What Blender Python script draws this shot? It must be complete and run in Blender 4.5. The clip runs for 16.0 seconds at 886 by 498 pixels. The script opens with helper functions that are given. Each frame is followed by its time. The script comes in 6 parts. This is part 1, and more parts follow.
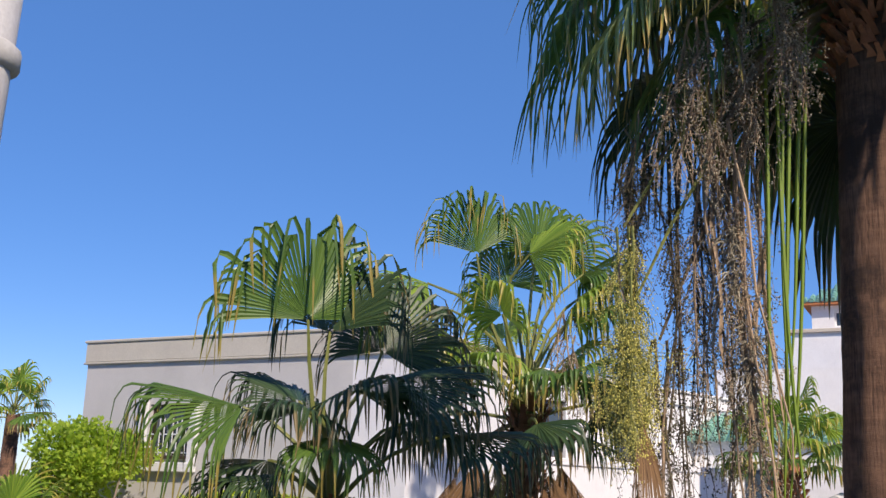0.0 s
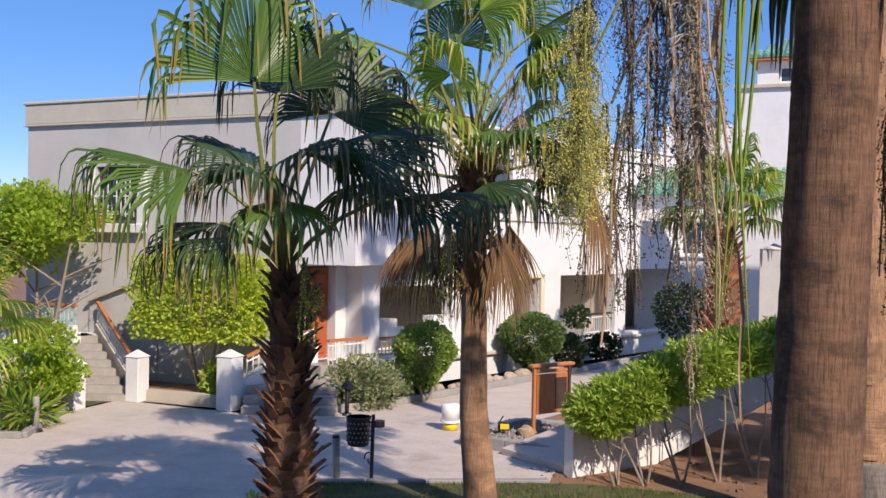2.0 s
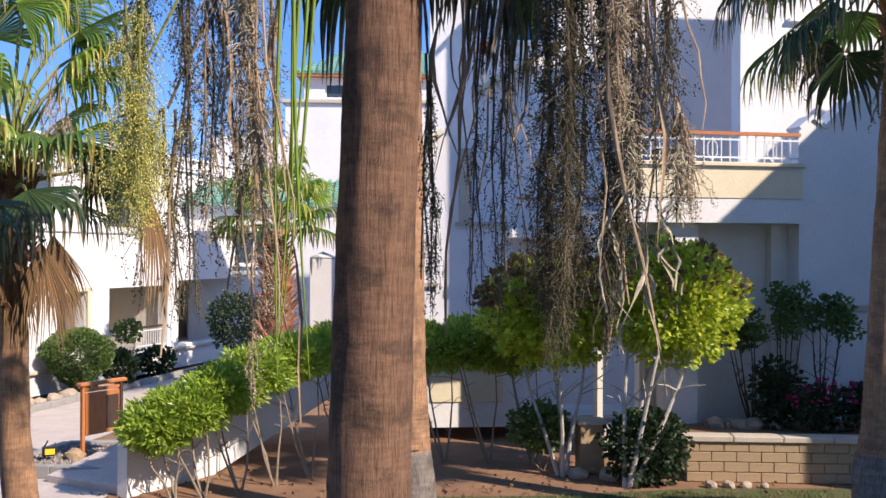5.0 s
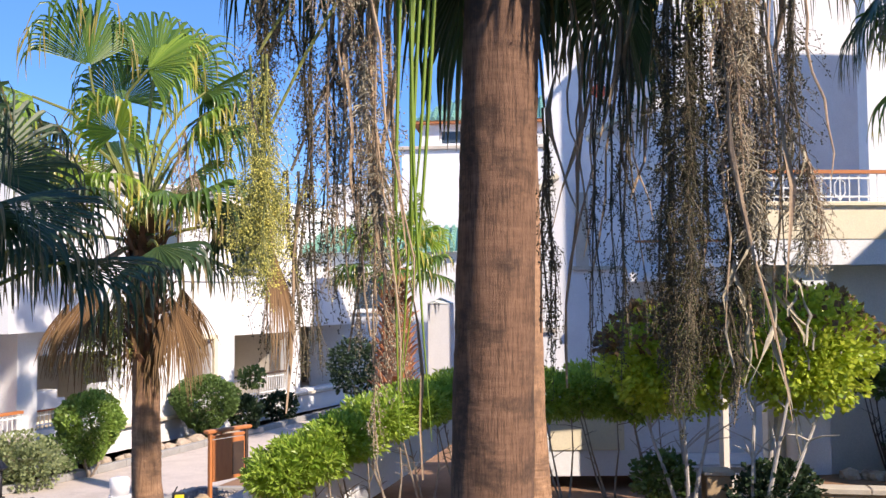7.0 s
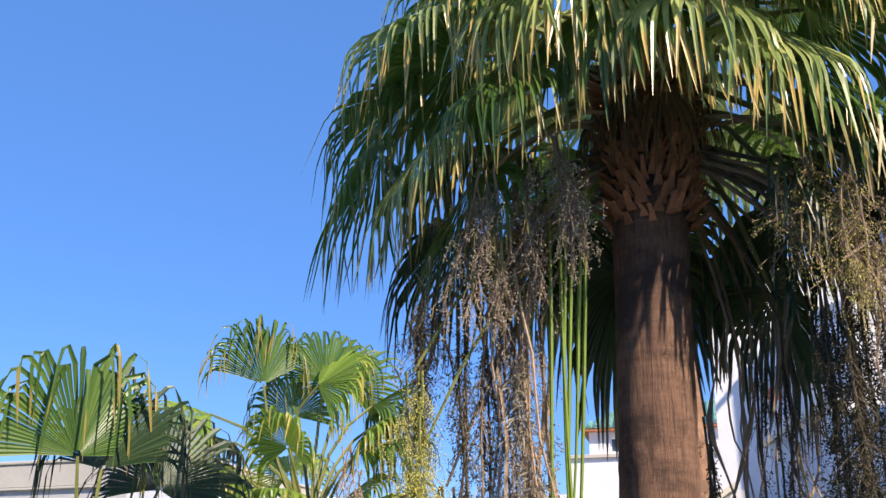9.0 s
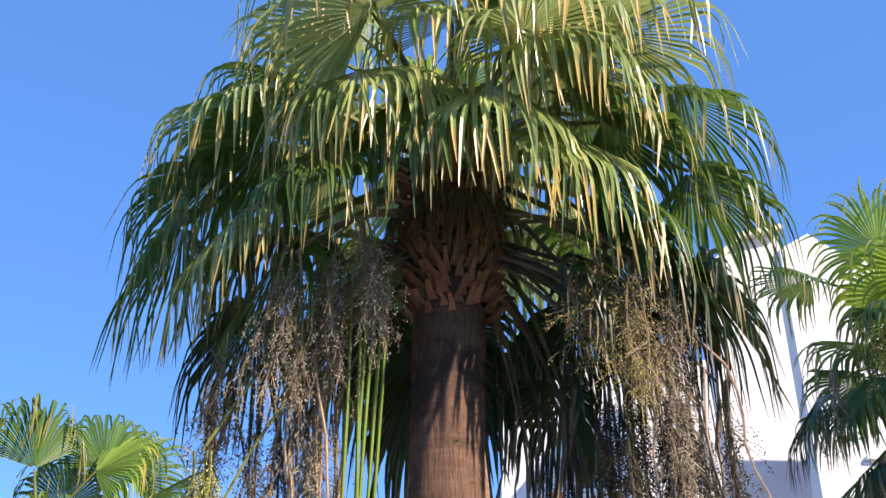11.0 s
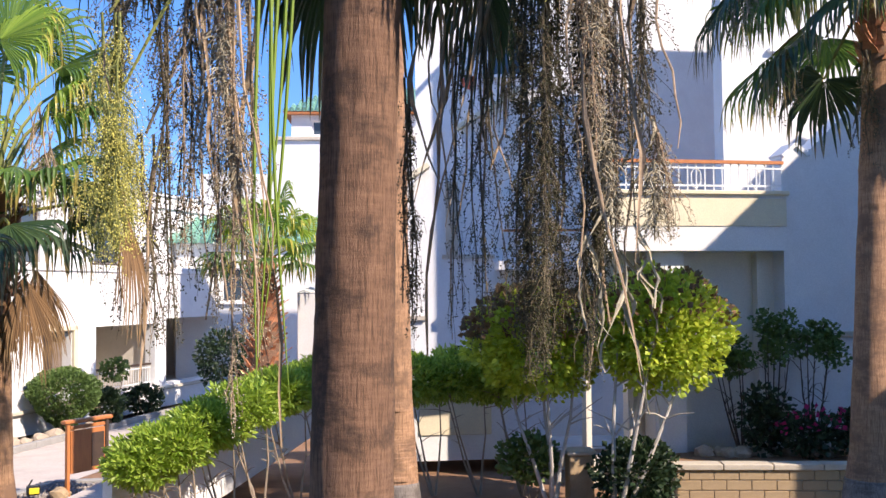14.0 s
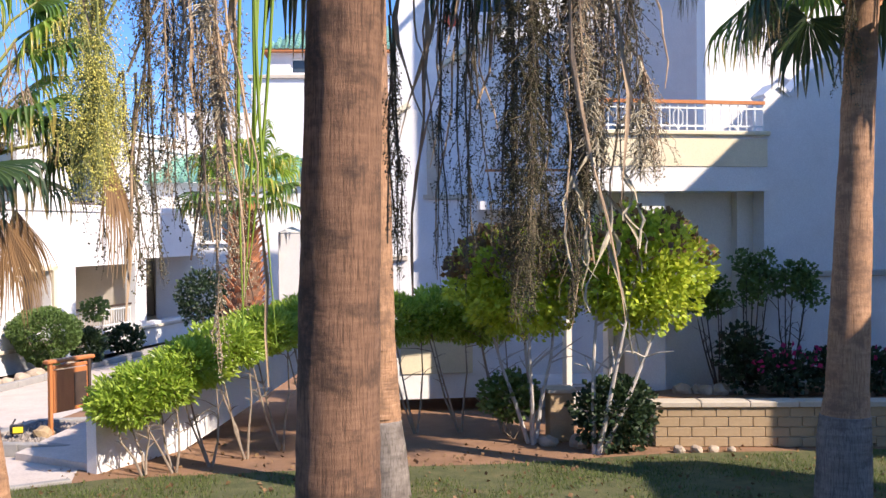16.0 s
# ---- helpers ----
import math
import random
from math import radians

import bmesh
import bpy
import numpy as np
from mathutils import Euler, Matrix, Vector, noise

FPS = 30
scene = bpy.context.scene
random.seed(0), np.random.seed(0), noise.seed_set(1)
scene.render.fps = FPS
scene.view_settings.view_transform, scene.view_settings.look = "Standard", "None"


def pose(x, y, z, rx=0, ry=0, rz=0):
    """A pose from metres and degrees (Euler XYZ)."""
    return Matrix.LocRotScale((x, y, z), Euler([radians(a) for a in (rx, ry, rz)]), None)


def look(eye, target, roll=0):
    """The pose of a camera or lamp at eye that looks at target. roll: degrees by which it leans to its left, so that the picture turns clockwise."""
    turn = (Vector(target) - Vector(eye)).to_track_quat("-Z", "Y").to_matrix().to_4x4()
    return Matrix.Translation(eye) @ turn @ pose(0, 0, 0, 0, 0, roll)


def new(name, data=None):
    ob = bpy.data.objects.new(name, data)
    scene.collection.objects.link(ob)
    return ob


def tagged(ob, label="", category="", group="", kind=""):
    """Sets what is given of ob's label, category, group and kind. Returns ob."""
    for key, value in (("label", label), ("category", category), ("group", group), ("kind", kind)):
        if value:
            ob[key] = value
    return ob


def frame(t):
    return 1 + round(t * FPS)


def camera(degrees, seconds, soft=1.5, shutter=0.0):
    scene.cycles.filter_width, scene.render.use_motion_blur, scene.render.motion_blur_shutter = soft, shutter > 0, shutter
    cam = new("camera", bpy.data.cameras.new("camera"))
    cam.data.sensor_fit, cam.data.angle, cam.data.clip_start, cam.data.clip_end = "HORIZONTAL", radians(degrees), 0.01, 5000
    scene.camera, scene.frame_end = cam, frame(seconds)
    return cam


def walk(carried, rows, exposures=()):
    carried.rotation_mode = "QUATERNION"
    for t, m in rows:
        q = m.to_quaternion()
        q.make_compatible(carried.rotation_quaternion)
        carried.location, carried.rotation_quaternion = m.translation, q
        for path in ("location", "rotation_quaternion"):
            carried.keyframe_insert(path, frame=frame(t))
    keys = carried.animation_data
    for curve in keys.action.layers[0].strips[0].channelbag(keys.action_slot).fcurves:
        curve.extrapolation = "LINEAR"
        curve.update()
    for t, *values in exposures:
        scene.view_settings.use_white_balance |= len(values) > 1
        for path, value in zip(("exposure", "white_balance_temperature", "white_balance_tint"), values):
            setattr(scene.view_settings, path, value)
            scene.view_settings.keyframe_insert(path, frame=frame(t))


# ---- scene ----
EXPO = [(0.0, 0.38), (2.0, 0.42), (4.0, 0.60), (6.5, 0.95), (8.2, 0.85), (10.5, 1.05), (11.5, 1.10), (13.0, 1.02), (15.0, 1.11), (16.0, 1.12)]
SKY_STRENGTH = 0.15
SUN_STRENGTH = 3.7
BACK_H = 9.0      # height of the unseen house behind the viewpoint


def view(yaw, pitch, roll, dx, dz):
    """The held camera: turned right by yaw, up by pitch, at its small sway from the stand."""
    return pose(dx, 0, 3.7 + dz, 90 + pitch, 0, -yaw) @ pose(0, 0, 0, 0, 0, roll)


cam = camera(47.07, 16.0)
PATH = [
    (0.00, view(-29.88, 12.97, 1.87, 0.040, -0.037)),
    (0.50, view(-28.90, 7.42, 1.20, 0.047, -0.040)),
    (1.00, view(-27.98, 3.81, 1.03, 0.012, -0.021)),
    (1.50, view(-27.25, 0.91, 0.94, -0.003, -0.002)),
    (2.00, view(-26.56, -0.57, 1.02, 0.003, 0.017)),
    (2.50, view(-25.98, -1.37, 1.09, -0.003, 0.046)),
    (3.00, view(-25.14, -1.35, 0.97, 0.019, 0.050)),
    (3.50, view(-21.82, -1.10, 0.91, 0.058, 0.069)),
    (4.00, view(-14.84, -0.70, 0.75, 0.010, 0.016)),
    (4.20, view(-11.28, -0.24, 0.73, -0.009, -0.005)),
    (5.20, view(-1.20, 0.30, 0.20, -0.060, 0.000)),
    (6.30, view(-3.78, 0.42, -0.31, -0.111, 0.014)),
    (6.50, view(-5.19, 0.56, -0.18, -0.101, 0.016)),
    (7.00, view(-8.21, 2.67, -0.42, -0.071, 0.087)),
    (7.50, view(-10.01, 6.76, -0.57, -0.019, 0.128)),
    (8.00, view(-11.23, 11.10, -0.27, 0.016, 0.160)),
    (8.20, view(-13.07, 12.96, -0.07, 0.019, 0.184)),
    (9.20, view(-18.00, 21.30, 0.20, 0.030, 0.090)),
    (10.30, view(-13.64, 25.37, 0.46, 0.027, -0.001)),
    (10.50, view(-11.03, 25.54, -0.11, 0.025, 0.002)),
    (11.00, view(-5.66, 25.37, -0.98, 0.019, 0.006)),
    (11.50, view(-3.63, 22.62, -1.04, 0.023, 0.013)),
    (12.00, view(-2.17, 17.41, -0.97, 0.022, 0.011)),
    (12.50, view(-1.77, 12.44, -0.57, 0.017, -0.034)),
    (13.00, view(-1.53, 8.24, -0.41, 0.011, -0.065)),
    (13.50, view(-1.32, 4.87, -0.46, 0.015, -0.082)),
    (14.00, view(-1.12, 2.40, -0.54, 0.016, -0.106)),
    (14.50, view(-0.85, 0.29, -0.55, -0.009, -0.095)),
    (15.00, view(-0.60, -0.77, -0.55, -0.014, -0.097)),
    (15.50, view(-0.32, -0.99, -0.54, -0.017, -0.101)),
    (16.00, view(0.00, -1.00, -0.52, -0.024, -0.101)),
]

walk(cam, PATH, [(t, stops, 7150, 18) for t, stops in EXPO])

# ---- world and sun ----
SUN_EL, SUN_AZ = radians(37), radians(124)      # height, and turn clockwise from +y
world = bpy.data.worlds.new("world")
scene.world = world
world.use_nodes = True
wn = world.node_tree
wn.nodes.clear()
sky = wn.nodes.new("ShaderNodeTexSky")
sky.sky_type, sky.sun_disc = "NISHITA", False
sky.sun_elevation, sky.sun_rotation = SUN_EL, SUN_AZ
sky.air_density, sky.dust_density, sky.ozone_density = 1.0, 0.8, 4.0
sky.altitude = 2200
bgn = wn.nodes.new("ShaderNodeBackground")
bgn.inputs["Strength"].default_value = SKY_STRENGTH
won = wn.nodes.new("ShaderNodeOutputWorld")
hsv = wn.nodes.new("ShaderNodeHueSaturation")
hsv.inputs["Saturation"].default_value = 1.25
hsv.inputs["Hue"].default_value = 0.508
wn.links.new(sky.outputs[0], hsv.inputs["Color"])
even = wn.nodes.new("ShaderNodeMix")
even.data_type = "RGBA"
even.inputs[0].default_value = 0.55
even.inputs[7].default_value = (0.48, 1.38, 3.45, 1)
wn.links.new(hsv.outputs[0], even.inputs[6])
wn.links.new(even.outputs[2], bgn.inputs["Color"])
wn.links.new(bgn.outputs[0], won.inputs["Surface"])
sun_data = bpy.data.lights.new("sun", "SUN")
sun_data.energy, sun_data.angle, sun_data.color = SUN_STRENGTH, radians(0.6), (1.0, 0.93, 0.82)
sun = new("sun", sun_data)
to_sun = Vector((math.sin(SUN_AZ) * math.cos(SUN_EL), math.cos(SUN_AZ) * math.cos(SUN_EL), math.sin(SUN_EL)))
sun.matrix_world = look(to_sun * 60, (0, 0, 0))


# ---- materials ----
def nodes_of(name):
    mat = bpy.data.materials.new(name)
    mat.use_nodes = True
    nt = mat.node_tree
    bsdf = nt.nodes["Principled BSDF"]
    return mat, nt, bsdf


def link(nt, a, b):
    nt.links.new(a, b)


def noise_node(nt, scale, detail=4.0, rough=0.6, stretch=None):
    tc = nt.nodes.new("ShaderNodeTexCoord")
    out = tc.outputs["Object"]
    if stretch:
        mp = nt.nodes.new("ShaderNodeMapping")
        mp.inputs["Scale"].default_value = stretch
        link(nt, out, mp.inputs["Vector"])
        out = mp.outputs[0]
    n = nt.nodes.new("ShaderNodeTexNoise")
    n.inputs["Scale"].default_value, n.inputs["Detail"].default_value = scale, detail
    n.inputs["Roughness"].default_value = rough
    link(nt, out, n.inputs["Vector"])
    return n.outputs["Fac"]


def ramp_node(nt, fac, stops):
    r = nt.nodes.new("ShaderNodeValToRGB")
    el = r.color_ramp.elements
    while len(el) < len(stops):
        el.new(0.5)
    for e, (p, c) in zip(el, stops):
        e.position, e.color = p, (*c, 1)
    link(nt, fac, r.inputs["Fac"])
    return r.outputs["Color"]


def mix_node(nt, fac, a, b, mode="MIX"):
    m = nt.nodes.new("ShaderNodeMix")
    m.data_type, m.blend_type = "RGBA", mode
    for sock, v in ((m.inputs[0], fac), (m.inputs[6], a), (m.inputs[7], b)):
        if hasattr(v, "is_output"):
            link(nt, v, sock)
        else:
            sock.default_value = v if isinstance(v, float) else (*v, 1)
    return m.outputs[2]


def bump_node(nt, height, bsdf, strength=0.3, distance=0.02):
    b = nt.nodes.new("ShaderNodeBump")
    b.inputs["Strength"].default_value, b.inputs["Distance"].default_value = strength, distance
    link(nt, height, b.inputs["Height"])
    link(nt, b.outputs[0], bsdf.inputs["Normal"])


def surface(name, dark, light, scale=6.0, fine=60.0, rough=0.8, bump=0.25, stain=None, stretch=None, metal=0.0, dist=0.02, island=0.0):
    """Two-scale colour variation with fine relief; stain: a third colour in blotches; island: variation piece by piece."""
    mat, nt, bsdf = nodes_of(name)
    big, small = noise_node(nt, scale, 5.0, 0.65, stretch), noise_node(nt, fine, 3.0, 0.6, stretch)
    col = ramp_node(nt, big, [(0.3, dark), (0.7, light)])
    mean = tuple((a + b) / 2 for a, b in zip(dark, light))
    col = mix_node(nt, 0.3, col, ramp_node(nt, small, [(0.35, tuple(c * 0.75 for c in mean)), (0.65, tuple(min(1, c * 1.2) for c in mean))]))
    if stain:
        blot = ramp_node(nt, noise_node(nt, scale * 0.35, 6.0, 0.7), [(0.55, (0, 0, 0)), (0.75, (0.7, 0.7, 0.7))])
        col = mix_node(nt, blot, col, stain)
    if island:
        geo = nt.nodes.new("ShaderNodeNewGeometry")
        var = ramp_node(nt, geo.outputs["Random Per Island"], [(0.0, (1 - island,) * 3), (1.0, (1 + island,) * 3)])
        col = mix_node(nt, 1.0, col, var, "MULTIPLY")
    link(nt, col, bsdf.inputs["Base Color"])
    bsdf.inputs["Roughness"].default_value, bsdf.inputs["Metallic"].default_value = rough, metal
    if bump:
        bump_node(nt, small, bsdf, bump, dist)
    return mat


def leafy(name, dark, light, tip, trans=0.35, rough=0.45, tip_from=0.7):
    """Leaves: each blade its own shade, ends turning to the tip colour, light let through."""
    mat, nt, bsdf = nodes_of(name)
    geo = nt.nodes.new("ShaderNodeNewGeometry")
    col = ramp_node(nt, geo.outputs["Random Per Island"], [(0.0, dark), (1.0, light)])
    uv = nt.nodes.new("ShaderNodeUVMap")
    sep = nt.nodes.new("ShaderNodeSeparateXYZ")
    link(nt, uv.outputs[0], sep.inputs[0])
    add = nt.nodes.new("ShaderNodeMath")
    add.operation = "MULTIPLY_ADD"
    link(nt, geo.outputs["Random Per Island"], add.inputs[0])
    add.inputs[1].default_value = 0.35
    link(nt, sep.outputs[0], add.inputs[2])
    fac = ramp_node(nt, add.outputs[0], [(tip_from + 0.1, (0, 0, 0)), (tip_from + 0.4, (1, 1, 1))])
    col = mix_node(nt, fac, col, tip)
    link(nt, col, bsdf.inputs["Base Color"])
    bsdf.inputs["Roughness"].default_value = rough
    tr = nt.nodes.new("ShaderNodeBsdfTranslucent")
    link(nt, mix_node(nt, 0.5, col, tuple(min(1, c * 1.6) for c in light)), tr.inputs["Color"])
    ms = nt.nodes.new("ShaderNodeMixShader")
    ms.inputs[0].default_value = trans
    link(nt, bsdf.outputs[0], ms.inputs[1])
    link(nt, tr.outputs[0], ms.inputs[2])
    link(nt, ms.outputs[0], nt.nodes["Material Output"].inputs["Surface"])
    return mat


WHITE = surface("white_render", (0.67, 0.67, 0.675), (0.79, 0.79, 0.785), 1.2, 45, 0.85, 0.12, (0.66, 0.65, 0.63))
GREY = surface("grey_render", (0.45, 0.445, 0.43), (0.56, 0.55, 0.53), 0.9, 40, 0.88, 0.12, (0.36, 0.35, 0.34))
BEIGE = surface("beige_render", (0.66, 0.58, 0.42), (0.76, 0.68, 0.50), 1.5, 45, 0.85, 0.1)
TRIMWHITE = surface("white_paint", (0.74, 0.74, 0.74), (0.82, 0.82, 0.82), 5, 60, 0.6, 0.05)
PAVING = surface("concrete_paving", (0.46, 0.395, 0.355), (0.62, 0.54, 0.485), 1.6, 22, 0.85, 0.4, (0.27, 0.225, 0.20))
KERB = surface("kerb_concrete", (0.26, 0.25, 0.24), (0.36, 0.35, 0.33), 3, 50, 0.9, 0.3)
SOIL = surface("red_soil", (0.20, 0.105, 0.055), (0.34, 0.19, 0.11), 1.5, 30, 0.95, 0.6, (0.16, 0.10, 0.07))
TURF = surface("turf", (0.035, 0.055, 0.016), (0.15, 0.14, 0.055), 3.2, 28, 0.95, 0.9, (0.24, 0.165, 0.09))
GRASS = leafy("grass_blade", (0.05, 0.095, 0.02), (0.14, 0.19, 0.045), (0.28, 0.24, 0.10), 0.3, 0.6)
STONE = surface("field_stone", (0.26, 0.20, 0.15), (0.44, 0.36, 0.28), 4, 40, 0.9, 0.5, island=0.25)
BLOCK = surface("sandstone_block", (0.34, 0.24, 0.14), (0.46, 0.34, 0.21), 3, 45, 0.92, 0.35)
CAP = surface("cap_stone", (0.46, 0.40, 0.32), (0.58, 0.52, 0.43), 3, 45, 0.9, 0.25)
WOOD = surface("orange_wood", (0.42, 0.14, 0.045), (0.56, 0.21, 0.07), 3, 40, 0.5, 0.15, stretch=(6, 6, 1))
DOORWOOD = surface("red_door_wood", (0.36, 0.085, 0.03), (0.46, 0.12, 0.045), 3, 40, 0.45, 0.15, stretch=(8, 8, 1))
BLACK = surface("black_metal", (0.02, 0.022, 0.025), (0.035, 0.035, 0.04), 8, 60, 0.45, 0.1, metal=0.3)
RAILWHITE = surface("white_iron", (0.70, 0.72, 0.72), (0.80, 0.82, 0.82), 8, 60, 0.5, 0.05)
RAILTEAL = surface("teal_iron", (0.30, 0.56, 0.56), (0.42, 0.68, 0.66), 8, 60, 0.5, 0.05)
YELLOW = surface("yellow_plastic", (0.72, 0.55, 0.03), (0.80, 0.62, 0.05), 6, 60, 0.4, 0.05)
ORANGE = surface("orange_paint", (0.75, 0.12, 0.05), (0.82, 0.16, 0.07), 6, 60, 0.5, 0.05)
TILE = surface("green_glazed_tile", (0.14, 0.33, 0.25), (0.25, 0.47, 0.37), 5, 40, 0.3, 0.1, island=0.2)
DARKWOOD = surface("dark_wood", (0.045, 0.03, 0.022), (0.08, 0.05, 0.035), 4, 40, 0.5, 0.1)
STEP = surface("step_stone", (0.30, 0.27, 0.24), (0.42, 0.39, 0.35), 4, 50, 0.85, 0.25)
GRAVEL = surface("gravel", (0.20, 0.17, 0.15), (0.36, 0.32, 0.29), 8, 60, 0.95, 0.6, island=0.35)


def bark(name, dark, light, blotch, strength=0.6):
    """Palm bark: fine level rings, upright fibres and dark weathered blotches."""
    mat, nt, bsdf = nodes_of(name)
    rings = noise_node(nt, 4.0, 5.0, 0.65, (0.7, 0.7, 5.0))
    fibre = noise_node(nt, 4.5, 6.0, 0.8, (16.0, 16.0, 0.9))
    col = ramp_node(nt, mix_node(nt, 0.55, rings, fibre), [(0.36, dark), (0.62, light)])
    col = mix_node(nt, ramp_node(nt, fibre, [(0.36, (0.75, 0.75, 0.75)), (0.5, (0, 0, 0))]), col, tuple(c * 0.45 for c in dark))
    spots = ramp_node(nt, noise_node(nt, 1.9, 9.0, 0.72, (1.0, 1.0, 1.5)), [(0.47, (0, 0, 0)), (0.60, (0.9, 0.9, 0.9))])
    col = mix_node(nt, spots, col, blotch)
    link(nt, col, bsdf.inputs["Base Color"])
    bsdf.inputs["Roughness"].default_value = 0.95
    bump_node(nt, mix_node(nt, 0.65, rings, fibre), bsdf, strength, 0.02)
    return mat


TRUNK = bark("palm_bark", (0.125, 0.066, 0.042), (0.27, 0.150, 0.092), (0.06, 0.036, 0.026), 0.7)
TRUNKLIGHT = bark("palm_bark_smooth", (0.27, 0.145, 0.08), (0.50, 0.29, 0.17), (0.19, 0.11, 0.07), 0.6)
GREYBARK = bark("grey_bark", (0.15, 0.125, 0.11), (0.30, 0.26, 0.23), (0.10, 0.08, 0.07), 0.7)
BOOT = surface("palm_boot", (0.10, 0.05, 0.03), (0.26, 0.12, 0.07), 5, 40, 0.9, 0.5, island=0.4)
BOOTORANGE = surface("palm_boot_fresh", (0.34, 0.125, 0.055), (0.60, 0.28, 0.15), 5, 40, 0.85, 0.4, island=0.3)
BARK = surface("shrub_bark", (0.20, 0.15, 0.11), (0.38, 0.31, 0.24), 8, 60, 0.95, 0.4)
WHITEBARK = surface("limewashed_bark", (0.36, 0.32, 0.28), (0.60, 0.56, 0.51), 8, 60, 0.95, 0.4)
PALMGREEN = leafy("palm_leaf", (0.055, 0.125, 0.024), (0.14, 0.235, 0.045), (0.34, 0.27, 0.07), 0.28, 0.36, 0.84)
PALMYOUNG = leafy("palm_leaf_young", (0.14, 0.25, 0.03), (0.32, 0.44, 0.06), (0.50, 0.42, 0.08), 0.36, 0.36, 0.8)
# sunlit and shaded copies of the leaf: light and shade put into colour
PALMSUN = leafy("palm_leaf_sunlit", (0.17, 0.25, 0.07), (0.50, 0.55, 0.20), (0.58, 0.42, 0.13), 0.24, 0.30, 0.84)
PALMSHADE = leafy("palm_leaf_shaded", (0.022, 0.05, 0.018), (0.06, 0.105, 0.036), (0.24, 0.18, 0.08), 0.14, 0.42, 0.85)
PALMDEAD = leafy("palm_leaf_dead", (0.11, 0.062, 0.03), (0.26, 0.145, 0.065), (0.22, 0.14, 0.07), 0.08, 0.8, 0.6)
PETIOLE = surface("petiole", (0.13, 0.16, 0.035), (0.25, 0.25, 0.07), 4, 30, 0.5, 0.1)
STALK = surface("dry_stalk", (0.22, 0.15, 0.10), (0.44, 0.32, 0.21), 6, 50, 0.9, 0.3, island=0.35)
BERRYDARK = surface("ripe_berry", (0.03, 0.03, 0.016), (0.12, 0.11, 0.05), 20, 80, 0.5, 0.0, island=0.5)
STALKDARK = surface("weathered_stalk", (0.085, 0.068, 0.045), (0.20, 0.155, 0.10), 6, 50, 0.9, 0.3, island=0.4)
BERRYGREEN = surface("green_berry", (0.48, 0.44, 0.08), (0.76, 0.68, 0.20), 20, 80, 0.6, 0.0, island=0.4)
HUSK = surface("pale_husk", (0.26, 0.22, 0.15), (0.50, 0.44, 0.32), 12, 60, 0.9, 0.2, island=0.4)
LIME = leafy("lime_foliage", (0.20, 0.33, 0.03), (0.60, 0.68, 0.09), (0.34, 0.34, 0.06), 0.4, 0.45, 1.2)
OLEANDER = leafy("oleander_leaf", (0.17, 0.29, 0.035), (0.42, 0.53, 0.09), (0.20, 0.28, 0.05), 0.35, 0.4, 1.2)
BUSH = leafy("bush_leaf", (0.06, 0.115, 0.03), (0.14, 0.22, 0.06), (0.12, 0.17, 0.05), 0.25, 0.5, 1.2)
DARKBUSH = leafy("dark_bush_leaf", (0.016, 0.035, 0.014), (0.04, 0.075, 0.03), (0.06, 0.09, 0.03), 0.2, 0.5, 1.2)
TREELEAF = leafy("tree_leaf", (0.19, 0.32, 0.03), (0.42, 0.54, 0.06), (0.24, 0.30, 0.05), 0.4, 0.45, 1.2)
PINK = leafy("pink_petal", (0.45, 0.02, 0.12), (0.65, 0.05, 0.22), (0.65, 0.06, 0.25), 0.3, 0.6, 1.2)


def glass_material():
    mat, nt, bsdf = nodes_of("window_glass")
    bsdf.inputs["Base Color"].default_value = (0.05, 0.07, 0.09, 1)
    bsdf.inputs["Roughness"].default_value = 0.06
    n = noise_node(nt, 1.5, 2.0)
    bump_node(nt, n, bsdf, 0.05, 0.02)
    return mat


GLASS = glass_material()


